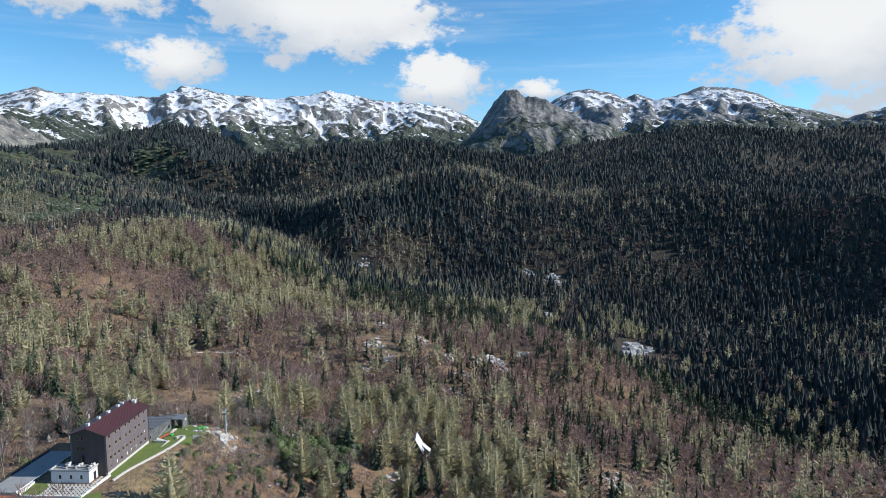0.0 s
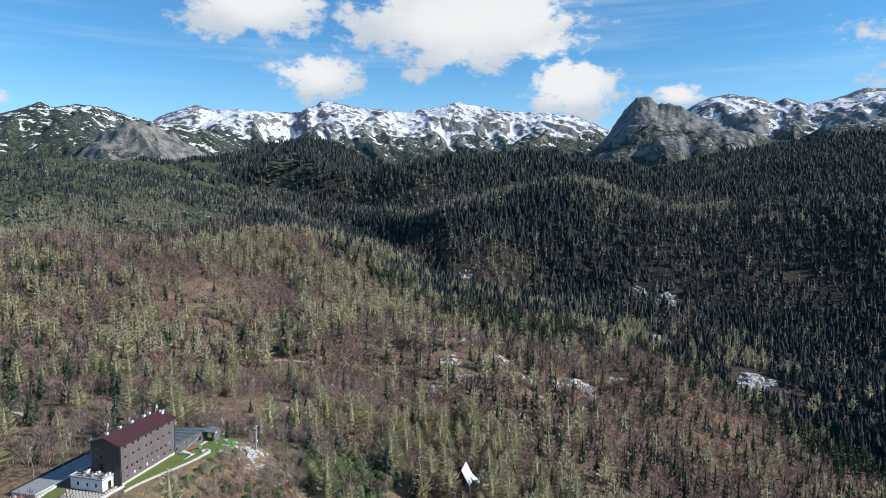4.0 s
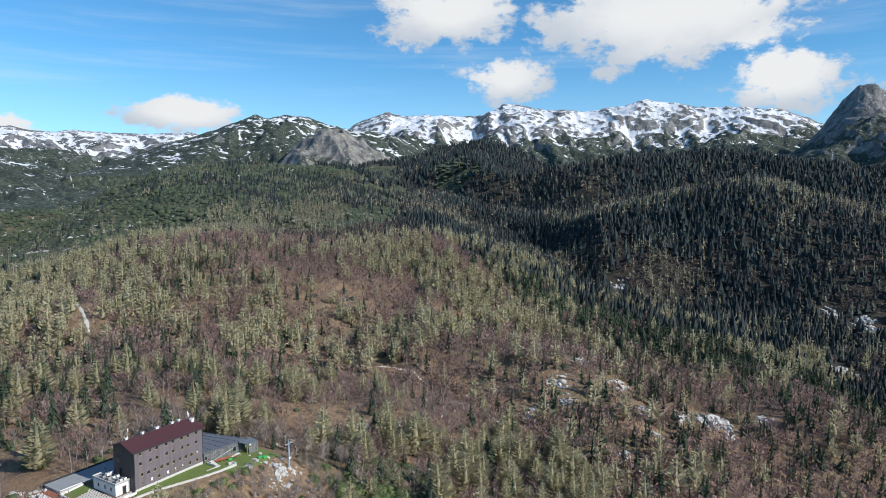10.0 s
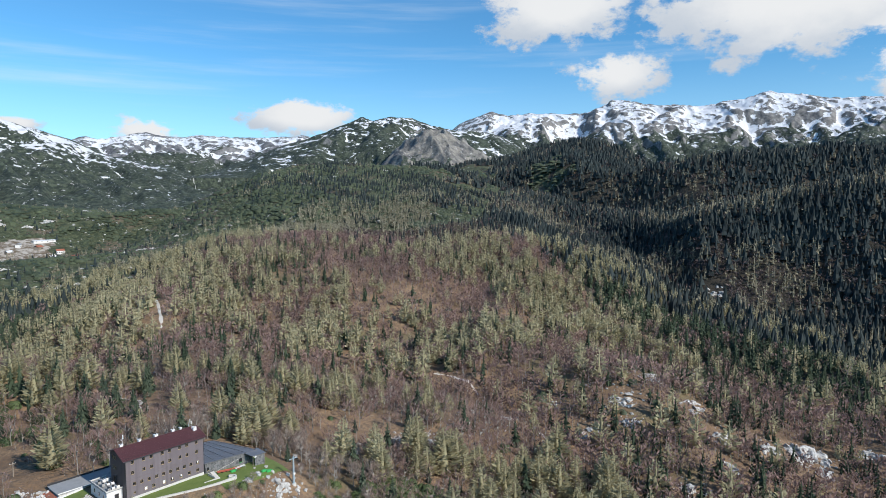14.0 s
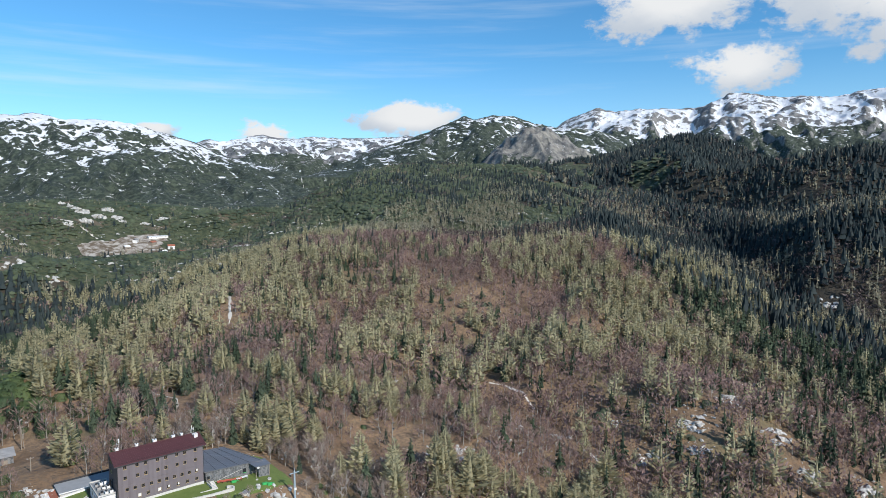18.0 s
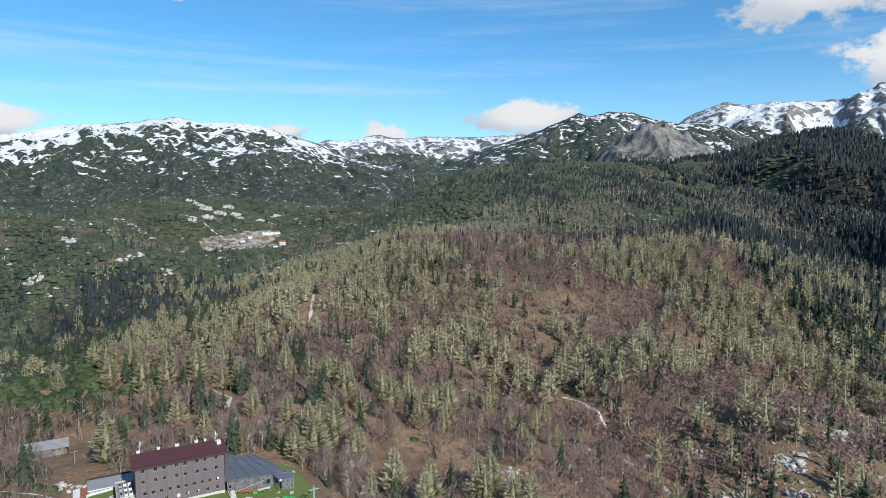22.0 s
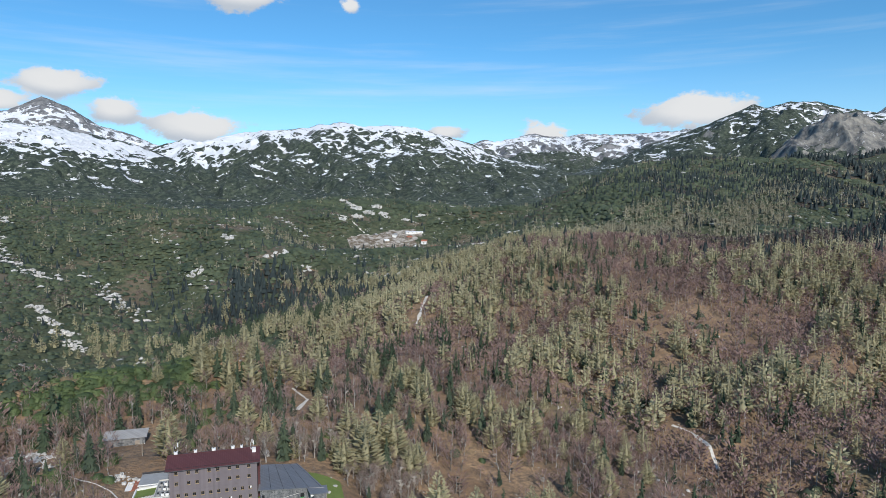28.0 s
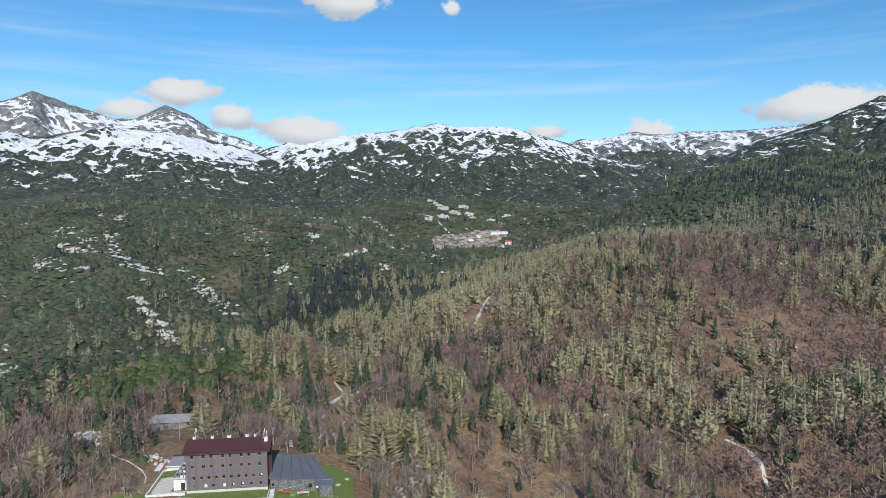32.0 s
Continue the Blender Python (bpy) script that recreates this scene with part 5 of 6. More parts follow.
def chapel():
    x, y = 93.0, -76.0
    z = ground(x, y)
    c = thing("chapel", "small dark wooden chapel with a steep bright metal roof", "chapel", at=(x, y, z))
    w, l, e, r = 2.6, 7.6, 3.4, 8.2
    bm = bmesh.new()
    for px in (-l / 2, l / 2):
        [bm.verts.new((px, py, pz)) for py, pz in ((-w, -1.5), (w, -1.5), (w, e), (0, r - 0.35), (-w, e))]
    bm.verts.ensure_lookup_table()
    for f in ((0, 1, 2, 3, 4), (9, 8, 7, 6, 5), (0, 5, 6, 1), (1, 6, 7, 2), (2, 7, 8, 3), (3, 8, 9, 4), (4, 9, 5, 0)):
        bm.faces.new([bm.verts[i] for i in f])
    part("wall", bm, material("dark_shingles", boards((0.022, 0.020, 0.020), (0.055, 0.050, 0.047), 0.3), 0.8), c, "dark shingled wall")
    for s in (-1, 1):
        a, b = (-l / 2 - 0.5, s * (w + 0.7), e - 1.3), (l / 2 + 0.5, s * (w + 0.7), e - 1.3)
        p = [a, b, (b[0], 0.002 * s, r), (a[0], 0.002 * s, r)]
        roof = part("roof", prism(p if s < 0 else p[::-1], 0.12), m_bright_tin, c, "bright bare metal roof")
        for k in range(9):
            t = (k + 0.5) / 9
            px = a[0] + (b[0] - a[0]) * t
            part("seam", tube((px, a[1], a[2] + 0.02), (px, 0, r + 0.02), 0.03, None, 4), m_bright_tin, roof)
    part("porch_roof", prism([(0.2, -w - 3.2, e - 2.2), (3.6, -w - 3.2, e - 2.2), (3.6, -w - 0.1, e + 0.4), (0.2, -w - 0.1, e + 0.4)], 0.12), m_bright_tin, c, "bright metal porch roof")
    part("porch_wall", box(0.5, -w - 2.8, -1.2, 3.3, -w, e - 1.9), m_wood, c)
    part("chimney", box(-0.4, 1.0, r - 2.6, 0.4, 1.8, r - 0.3, 0.03), m_dark_metal, c)
    part("door", box(-l / 2 - 0.06, -0.6, -0.3, -l / 2 - 0.003, 0.6, 1.9, 0.02), m_wood, c)
    part("window", box(-l / 2 - 0.05, -0.4, 3.2, -l / 2 - 0.003, 0.4, 4.2, 0.02), m_glass, c)
    f = thing("timber_fence", "weathered timber fence in front of the chapel", "fence")
    for k in range(8):
        px, py = x - 7.5, y - 6.5 + k * 1.9
        part("post", box(px - 0.08, py - 0.08, ground(px, py) - 0.4, px + 0.08, py + 0.08, ground(px, py) + 1.1, 0.01), m_wood, f)
        if k < 7:
            for h in (0.5, 0.95):
                part("rail", tube((px, py, ground(px, py) + h), (px, py + 1.9, ground(px, py + 1.9) + h), 0.06, None, 5), m_wood, f)


chapel()


def timber_pole(x, y, high, twin=False):
    p = thing("timber_pole", "tall weathered timber power pole", "pole", "power poles", at=(x, y, ground(x, y)))
    part("shaft", tube((0, 0, -0.5), (0.1, 0, high), 0.17, 0.12, 8), m_wood, p)
    if twin:
        part("brace", tube((0.9, 0.2, -0.5), (0.15, 0, high * 0.92), 0.15, 0.11, 8), m_wood, p)
    arm = part("cross_arm", box(-0.9, -0.06, high - 0.6, 0.9, 0.06, high - 0.46, 0.01), m_wood, p)
    for s in (-0.8, 0, 0.8):
        part("insulator", tube((s, 0, high - 0.46), (s, 0, high - 0.22), 0.06, 0.04, 8), m_unit, arm)
    return p


timber_pole(-13.0, 75.5, 8.2, True)
timber_pole(2, 128, 8.0)
timber_pole(-14.2, 44, 4.5)


def shrine(x, y):
    s = thing("stone_marker", "pale rough stone marker standing on the grass", "marker", at=(x, y, ground(x, y)))
    bm = bmesh.new()
    bmesh.ops.create_icosphere(bm, subdivisions=3, radius=1.0, matrix=Matrix.LocRotScale((0, 0, 0.9), None, (0.75, 0.6, 1.25)))
    for v in bm.verts:
        v.co += v.co.normalized() * 0.22 * noise.noise(v.co * 2.1)
    part("stone", bm, m_rock, s)
    part("base", box(-0.8, -0.7, -0.4, 0.8, 0.7, 0.15, 0.05), m_concrete, s)


shrine(24.8, 33.4)


def clutter():
    rng = random.Random(9)
    # stacked benches and parasols folded on the lawn by the annex
    for k in range(5):
        x, y = 26.0 + k * 1.35, -2.3 - 0.25 * k
        b = thing("garden_bench", "faded red wooden garden bench stacked on the lawn", "bench", "benches by the annex", at=(x, y, ground(x, y) + 0.1))
        b.rotation_euler = (0, 0, rng.uniform(-0.4, 0.4))
        part("seat", box(-0.75, -0.2, 0.4, 0.75, 0.2, 0.46, 0.01), m_red, b)
        part("backrest", box(-0.75, 0.2, 0.5, 0.75, 0.25, 0.85, 0.01), m_red, b)
        for s in (-0.6, 0.6):
            part("leg", box(s - 0.04, -0.18, -0.15, s + 0.04, 0.18, 0.4, 0.01), m_dark_metal, b)
    t = thing("table", "long white table on the lawn by the annex", "table", at=(32.3, -3.0, ground(32.3, -3.0) + 0.1))
    part("tabletop", box(-1.7, -0.5, 0.7, 1.7, 0.5, 0.78, 0.02), m_unit, t)
    for sx in (-1.5, 1.5):
        for sy in (-0.4, 0.4):
            part("leg", box(sx - 0.05, sy - 0.05, -0.2, sx + 0.05, sy + 0.05, 0.7, 0.01), m_tin, t)
    for k, (x, y) in enumerate(((36.2, -9.6), (37.4, -10.4), (29.5, -3.6))):
        c = thing("play_block", "bright green plastic play block on the grass", "toy", "play blocks", at=(x, y, ground(x, y) + 0.1))
        part("body", box(-0.7, -0.45, -0.2, 0.7, 0.45, 0.55, 0.08), m_green, c)
        part("slide", prism([(0.6, -0.3, 0.6), (1.6, -0.3, 0.05), (1.6, 0.3, 0.05), (0.6, 0.3, 0.6)], 0.08), m_green, c)
    s = thing("paving_patch", "pale square concrete slab set in the grass", "slab", at=(29.1, -11.3, ground(29.1, -11.3)))
    part("slab", box(-1.5, -1.2, -0.6, 1.5, 1.2, 0.22, 0.03), m_concrete, s)
    for k, (x, y) in enumerate(((34.5, -9.2), (41.5, 4.0), (44.0, 9.0))):
        r = thing("boulder", "white limestone boulder on the lawn edge", "rock", "boulders", at=(x, y, ground(x, y)))
        bm = bmesh.new()
        bmesh.ops.create_icosphere(bm, subdivisions=2, radius=0.8)
        for v in bm.verts:
            v.co += v.co.normalized() * 0.35 * noise.noise(v.co * 1.7 + Vector((k * 5, 0, 0)))
            v.co.z *= 0.6
        part("stone", bm, m_rock, r)


clutter()


def valley_houses():
    """The small settlement far down the valley."""
    rng = random.Random(2)
    spots = [(303, 1016, 34, 8, 0.1), (285, 985, 12, 8, 0.6), (262, 1000, 10, 7, 1.0), (240, 970, 9, 7, 0.3), (310, 965, 11, 8, -0.2), (225, 1000, 9, 6, 0.9), (290, 940, 10, 7, 0.4), (318, 925, 12, 7, 0.2)]
    for k, (x, y, l, w, a) in enumerate(spots):
        h = thing("valley_house", "distant small house with a pale roof in the valley" if k else "long low white building in the distant valley", "house", "houses in the valley", at=(x, y, ground(x, y)))
        h.rotation_euler = (0, 0, a)
        e = 3.2 if k == 0 else 4.5
        part("wall", box(-l / 2, -w / 2, -2, l / 2, w / 2, e), m_white if k % 2 == 0 else m_wood, h)
        part("roof", prism([(-l / 2 - 0.5, -w / 2 - 0.6, e), (l / 2 + 0.5, -w / 2 - 0.6, e), (l / 2 + 0.5, 0, e + (1.0 if k == 0 else 2.6)), (-l / 2 - 0.5, 0, e + (1.0 if k == 0 else 2.6))], 0.2), m_bright_tin if k % 3 == 0 else m_tile if k % 3 == 1 else m_tin, h)
        part("roof", prism([(l / 2 + 0.5, w / 2 + 0.6, e), (-l / 2 - 0.5, w / 2 + 0.6, e), (-l / 2 - 0.5, 0.003, e + (1.0 if k == 0 else 2.6)), (l / 2 + 0.5, 0.003, e + (1.0 if k == 0 else 2.6))], 0.2), m_tin, h)
        for i in range(4):
            part("window", box(-l / 2 + l * (i + 0.5) / 4 - 0.5, -w / 2 - 0.05, 1.0, -l / 2 + l * (i + 0.5) / 4 + 0.5, -w / 2 - 0.003, 2.3), m_glass, h)
    sheet("village_meadow", "bare brown meadow and gravel lots round distant houses", lambda x, y: np.hypot((x - 240) / 84, (y - 983) / 54) < 1 + 0.9 * wobble(x, y, 36, 3.7, 3), 120, 400, 890, 1090, 4.0, 0.6,
          material("bare_meadow", lambda n: n.mix(n.step(n.noise(0.08, 7, 0.7, place(n)), 0.42, 0.6), (0.115, 0.085, 0.055), (0.40, 0.37, 0.33)), 0.95), "meadow")
    ribbon("valley_road", [(372, 880), (335, 908), (296, 928), (262, 948), (226, 985), (205, 1030), (186, 1075), (140, 1085), (110, 1130)], 2.6, m_gravel, "pale gravel road winding up the valley")


valley_houses()


# ---------------------------------------------------------------- woods
def blades(roots, tips, width, rng, sag=0.0, roll=1.2):
    """Kite-shaped sprays from root to tip: four points and two triangles each."""
    way = tips - roots
    side = np.cross(way, np.array((0, 0, 1.0)))
    side /= np.linalg.norm(side, axis=1)[:, None] + 1e-9
    other = np.cross(way, side)
    other /= np.linalg.norm(other, axis=1)[:, None] + 1e-9
    turn = rng.normal(0, roll, (len(roots), 1))
    side = side * np.cos(turn) + other * np.sin(turn)
    mid = roots + way * rng.uniform(0.45, 0.7, (len(roots), 1))
    mid[:, 2] += sag
    w = np.asarray(width).reshape(-1, 1)
    verts = np.stack([roots, mid + side * w, tips, mid - side * w], 1).reshape(-1, 3)
    k = np.arange(len(roots))[:, None] * 4
    faces = np.concatenate([k + np.array([[0, 1, 2]]), k + np.array([[0, 2, 3]])])
    return verts, faces


def stem(points, radii, sides):
    """A tapered, bent trunk or limb through the points."""
    verts, faces = [], []
    for p, r in zip(points, radii):
        for k in range(sides):
            a = 2 * math.pi * k / sides
            verts.append((p[0] + r * math.cos(a), p[1] + r * math.sin(a), p[2]))
    for i in range(len(points) - 1):
        for k in range(sides):
            a, b = i * sides + k, i * sides + (k + 1) % sides
            faces += [(a, b, b + sides), (a, b + sides, a + sides)]
    return np.array(verts), np.array(faces)


def joined(*bits):
    """Bits of (verts, faces, slot) as one set of arrays."""
    verts, faces, slots, k = [], [], [], 0
    for v, f, s in bits:
        verts.append(v)
        faces.append(f + k)
        slots.append(np.full(len(f), s))
        k += len(v)
    return np.concatenate(verts), np.concatenate(faces), np.concatenate(slots)


def twigs(rng, count, wide, width, low=0.28, rise=0.75, reach=0.12):
    """Leafless crown one metre high: a cloud of fine upward twigs with gaps."""
    a = rng.uniform(0, 2 * math.pi, count)
    t = rng.beta(1.6, 1.3, count)
    shell = np.sin(np.clip(t * 0.9 + 0.1, 0, 1) * math.pi) ** 0.6
    r = wide * shell * np.sqrt(rng.uniform(0.05, 1, count))
    z = low + (0.92 - low) * t
    roots = np.stack([r * np.cos(a) * 0.75, r * np.sin(a) * 0.75, z - 0.06], 1)
    length = rng.uniform(0.10, 0.24, count) * reach / 0.12
    out = rng.uniform(0.2, 0.9, count)
    b = a + rng.normal(0, 0.6, count)
    tips = roots + np.stack([np.cos(b) * out * length, np.sin(b) * out * length, rise * length], 1)
    return blades(roots, tips, width * rng.uniform(0.6, 1.4, count), rng, 0.0, 2.0)


def spires(rng, sides, rings, rough=0.3):
    """Far spruce one metre high: ragged skirts set one into another."""
    bits = []
    for low, high, wide in rings:
        a = np.linspace(0, 2 * math.pi, sides, endpoint=False) + rng.uniform(0, 1)
        r = wide * rng.uniform(1 - rough, 1 + rough, sides)
        v = np.concatenate([np.stack([r * np.cos(a), r * np.sin(a), low + rng.uniform(-0.04, 0.04, sides)], 1), [[rng.normal(0, 0.01), rng.normal(0, 0.01), high]]])
        f = np.array([(k, (k + 1) % sides, sides) for k in range(sides)])
        bits.append((v, f, 0))
    return joined(*bits)[:2]


def dome(rng, sides, wide):
    """Uneven low bush one metre high."""
    a = np.linspace(0, 2 * math.pi, sides, endpoint=False) + rng.uniform(0, 1)
    r = wide * rng.uniform(0.7, 1.3, sides)
    q = r * rng.uniform(0.5, 0.8, sides)
    v = np.concatenate([np.stack([r * np.cos(a), r * np.sin(a), np.full(sides, -0.1)], 1),
                        np.stack([q * np.cos(a + 0.2), q * np.sin(a + 0.2), rng.uniform(0.5, 0.85, sides)], 1), [[rng.normal(0, 0.1), rng.normal(0, 0.1), 1.0]]])
    f = []
    for k in range(sides):
        j = (k + 1) % sides
        f += [(k, j, sides + j), (k, sides + j, sides + k), (sides + k, sides + j, 2 * sides)]
    return v, np.array(f)


def mound(rng, count, wide, fat):
    """Low bush one metre high: sprays leaning out from the middle."""
    a = rng.uniform(0, 2 * math.pi, count)
    q = np.sqrt(rng.uniform(0, 1, count))
    roots = np.stack([wide * 0.75 * q * np.cos(a), wide * 0.75 * q * np.sin(a), 0.15 + 0.35 * (1 - q * q)], 1)
    length = rng.uniform(0.35, 0.65, count)
    lean = 0.25 + 0.7 * q
    tips = roots + np.stack([np.cos(a) * lean * length, np.sin(a) * lean * length, (1.15 - 0.75 * q) * length], 1)
    return blades(roots, tips, fat * rng.uniform(0.7, 1.3, count), rng, 0.0, 0.6)


def beech_stem(rng, limbs, sides=5):
    """Trunk with limbs that grow out of its own rings."""
    levels = np.array((-0.03, 0.2, 0.32, 0.44, 0.56, 0.7, 0.88))
    bend = np.cumsum(rng.normal(0, 0.012, (len(levels), 2)), axis=0)
    radii = np.interp(levels, (-0.03, 0.3, 0.88), (0.021, 0.014, 0.003))
    v, f = stem([(bx, by, z) for (bx, by), z in zip(bend, levels)], radii, sides)
    verts, faces = [tuple(p) for p in v], [tuple(q) for q in f]
    for k in range(limbs):
        i, j = int(rng.integers(1, 5)), int(rng.integers(0, sides))
        a, b = i * sides + j, i * sides + (j + 1) % sides
        ring = [a, b, b + sides]
        way = 2 * math.pi * (j + 0.5) / sides + rng.normal(0, 0.3)
        r = rng.uniform(0.12, 0.28)
        for out, up, w in ((0.5, 0.12, 0.006), (1.0, 0.3, 0.002)):
            c = np.array((bend[i][0] + r * out * math.cos(way), bend[i][1] + r * out * math.sin(way), levels[i] + up))
            base = len(verts)
            for m in range(3):
                turn = 2 * math.pi * m / 3
                verts.append((c[0] + w * math.cos(turn), c[1] + w * math.sin(turn), c[2]))
            new_ring = [base, base + 1, base + 2]
            for m in range(3):
                faces += [(ring[m], ring[(m + 1) % 3], new_ring[(m + 1) % 3]), (ring[m], new_ring[(m + 1) % 3], new_ring[m])]
            ring = new_ring
    return np.array(verts), np.array(faces)


def kinds(make, count, seed):
    return [make(np.random.default_rng(seed + k)) for k in range(count)]


def straight(rng, r=0.012, sides=5, top=0.9):
    return stem([(0, 0, -0.03), (0.004, 0, 0.4), (0, 0, top)], (r, r * 0.7, r * 0.15), sides)


# Three grades of each kind: close, middle and far. Slot 0 the crown, slot 1 the bark.
def with_stem(crown, trunk, bare):
    return joined((*crown, 0)) if bare else joined((*crown, 0), (*trunk, 1))


def sprays(g, count, wide, power, low, lift, fat, inner=0.3):
    """Soft cone of short sprays, thickest low down."""
    t = 1 - (1 - g.uniform(0, 1, count)) ** (1 / (1 + 0.35 * power))
    r = wide * np.clip(1 - t, 0.04, 1) ** power * np.minimum(1, 0.5 + t / 0.3) * g.uniform(0.65, 1.12, count)
    a = g.uniform(0, 2 * math.pi, count)
    z = low + (1 - low) * t
    roots = np.stack([inner * r * np.cos(a), inner * r * np.sin(a), z - 0.3 * lift * r], 1)
    b = a + g.normal(0, 0.25, count)
    tips = np.stack([r * np.cos(b), r * np.sin(b), np.minimum(z + lift * r, 1.02)], 1)
    return blades(roots, tips, fat * (0.45 + 0.55 * (1 - t)) * g.uniform(0.7, 1.3, count), g, 0.0, 2.0)


def larch_crown(g, sides, skirts, count, fat):
    """Soft cone of loose upward sprays round a thin ragged middle."""
    tops = np.linspace(0.5, 1.0, skirts)
    rings = [(max(0.08, t - 0.52), t, 0.13 * (1.25 - t) * g.uniform(0.85, 1.15)) for t in tops]
    return joined((*spires(g, sides, rings, 0.35), 0), (*sprays(g, count, 0.31, 0.66, 0.05, 0.30, fat, 0.42), 0))[:2]


def larch_grade(sides, skirts, count, fat, bare=False):
    return lambda g: with_stem(larch_crown(g, sides, skirts, count, fat), straight(g, 0.011, 3), bare)


def spruce_crown(g, sides, skirts, count, fat):
    tops = np.linspace(0.38, 1.0, skirts)
    rings = [(max(0.03, t - 0.38), t, 0.15 * (1.16 - t)) for t in tops]
    return joined((*spires(g, sides, rings, 0.3), 0), (*sprays(g, count, 0.20, 0.95, 0.03, -0.45, fat), 0))[:2]


def spruce_grade(sides, skirts, count, fat, bare=False):
    return lambda g: with_stem(spruce_crown(g, sides, skirts, count, fat), straight(g, 0.012, 3), bare)


def beech_grade(count, width, limbs, wide=0.36, bare=False):
    return lambda g: with_stem(twigs(g, count, wide, width, 0.20, 0.7, 0.17), beech_stem(g, limbs, 3) if limbs else straight(g, 0.016, 3, 0.7), bare)


def pine_grade(count, fat, sides=6):
    return lambda g: joined((*dome(g, sides, 0.8), 0), (*mound(g, count, 0.9, fat), 0)) if count else joined((*dome(g, sides, 0.95), 0))


def spire_grade(sides, rings):
    return lambda g: joined((*spires(g, sides, rings), 0))


GRADES = {
    "larch": [kinds(larch_grade(6, 3, 260, 0.027), 5, 10), kinds(larch_grade(5, 2, 88, 0.046), 7, 20), kinds(larch_grade(4, 2, 13, 0.12, bare=True), 7, 30)],
    "spruce": [kinds(spruce_grade(7, 4, 90, 0.045), 5, 40), kinds(spruce_grade(5, 3, 44, 0.05), 7, 50),
               kinds(spire_grade(5, ((0.02, 0.55, 0.185), (0.30, 0.82, 0.125), (0.55, 1.0, 0.075))), 10, 60),
               kinds(spire_grade(4, ((0.02, 0.70, 0.19), (0.38, 1.0, 0.12))), 10, 65)],
    "beech": [kinds(beech_grade(72, 0.0115, 2), 6, 70), kinds(beech_grade(25, 0.035, 0), 8, 80), kinds(beech_grade(14, 0.055, 0, bare=True), 7, 90)],
    "pine": [kinds(pine_grade(34, 0.065), 4, 100), kinds(pine_grade(9, 0.19), 5, 110), kinds(pine_grade(0, 0, 5), 8, 120)],
}
FAR_WOOD = {"larch": [m_larch_far], "beech": [m_beech_far], "spruce": [m_shaded_spruce_wood], "pine": [m_pine_scrub]}
NEAR_PINE = [m_pine]
WOOD = {"larch": [m_larch_wood, m_dark_bark], "spruce": [m_near_spruce_wood, m_dark_bark], "beech": [m_beech_wood, m_bark], "pine": [m_pine_scrub]}


def plant(name, label, category, forms, mats, x, y, z, high, spread, rng, smooth=False):
    """Joins many trees into one mesh."""
    pick, turn = rng.integers(0, len(forms), len(x)), rng.uniform(0, 2 * math.pi, len(x))
    vs, fs, ss, k = [], [], [], 0
    for i, (v, f, s) in enumerate(forms):
        m = pick == i
        c, sn = np.cos(turn[m])[:, None], np.sin(turn[m])[:, None]
        hx, hz = (high[m] * spread[m])[:, None], high[m][:, None]
        px = x[m][:, None] + hx * (v[:, 0] * c - v[:, 1] * sn)
        py = y[m][:, None] + hx * (v[:, 0] * sn + v[:, 1] * c)
        pz = z[m][:, None] + hz * v[:, 2]
        many = int(m.sum())
        vs.append(np.stack([px, py, pz], -1).reshape(-1, 3))
        fs.append((f[None] + (np.arange(many) * len(v))[:, None, None] + k).reshape(-1, 3))
        ss.append(np.tile(s, many))
        k += many * len(v)
    me = mesh_of(name, np.concatenate(vs), np.concatenate(fs), mats, np.concatenate(ss), smooth)
    return tagged(new(name, me), label, category, kind="stuff")


def clearing(x, y):
    """True where no tree stands: the house's ground, paths and open rock."""
    out = (x > -17) & (x < 47) & (y > -13 + 0.12 * np.clip(22 - x, 0, 40)) & (y < 25)
    out |= (np.abs(x + 14) < 6) & (y > 25) & (y < 84)
    out |= (x > -34) & (x < -12) & (y > 55) & (y < 73)
    out |= np.hypot(x - 42.5, y + 16) < 7
    out |= np.hypot(x - 92, y + 76) < 11
    out |= np.hypot((x + 46) / 13, (y - 54) / 8) < 1
    out |= np.hypot((x - 245) / 95, (y - 985) / 62) + 0.2 * wobble(x, y, 30, 1.9, 3) < 1
    for line, wide in CLEAR_LINES:
        for (ax, ay), (bx, by) in zip(line, line[1:]):
            t = np.clip(((x - ax) * (bx - ax) + (y - ay) * (by - ay)) / ((bx - ax) ** 2 + (by - ay) ** 2), 0, 1)
            out |= np.hypot(x - ax - t * (bx - ax), y - ay - t * (by - ay)) < wide
    for cx, cy, wide, high in CRAGS:
        out |= np.hypot(x - cx, y - cy) < wide + 0.6 * min(high, 6)
    return out


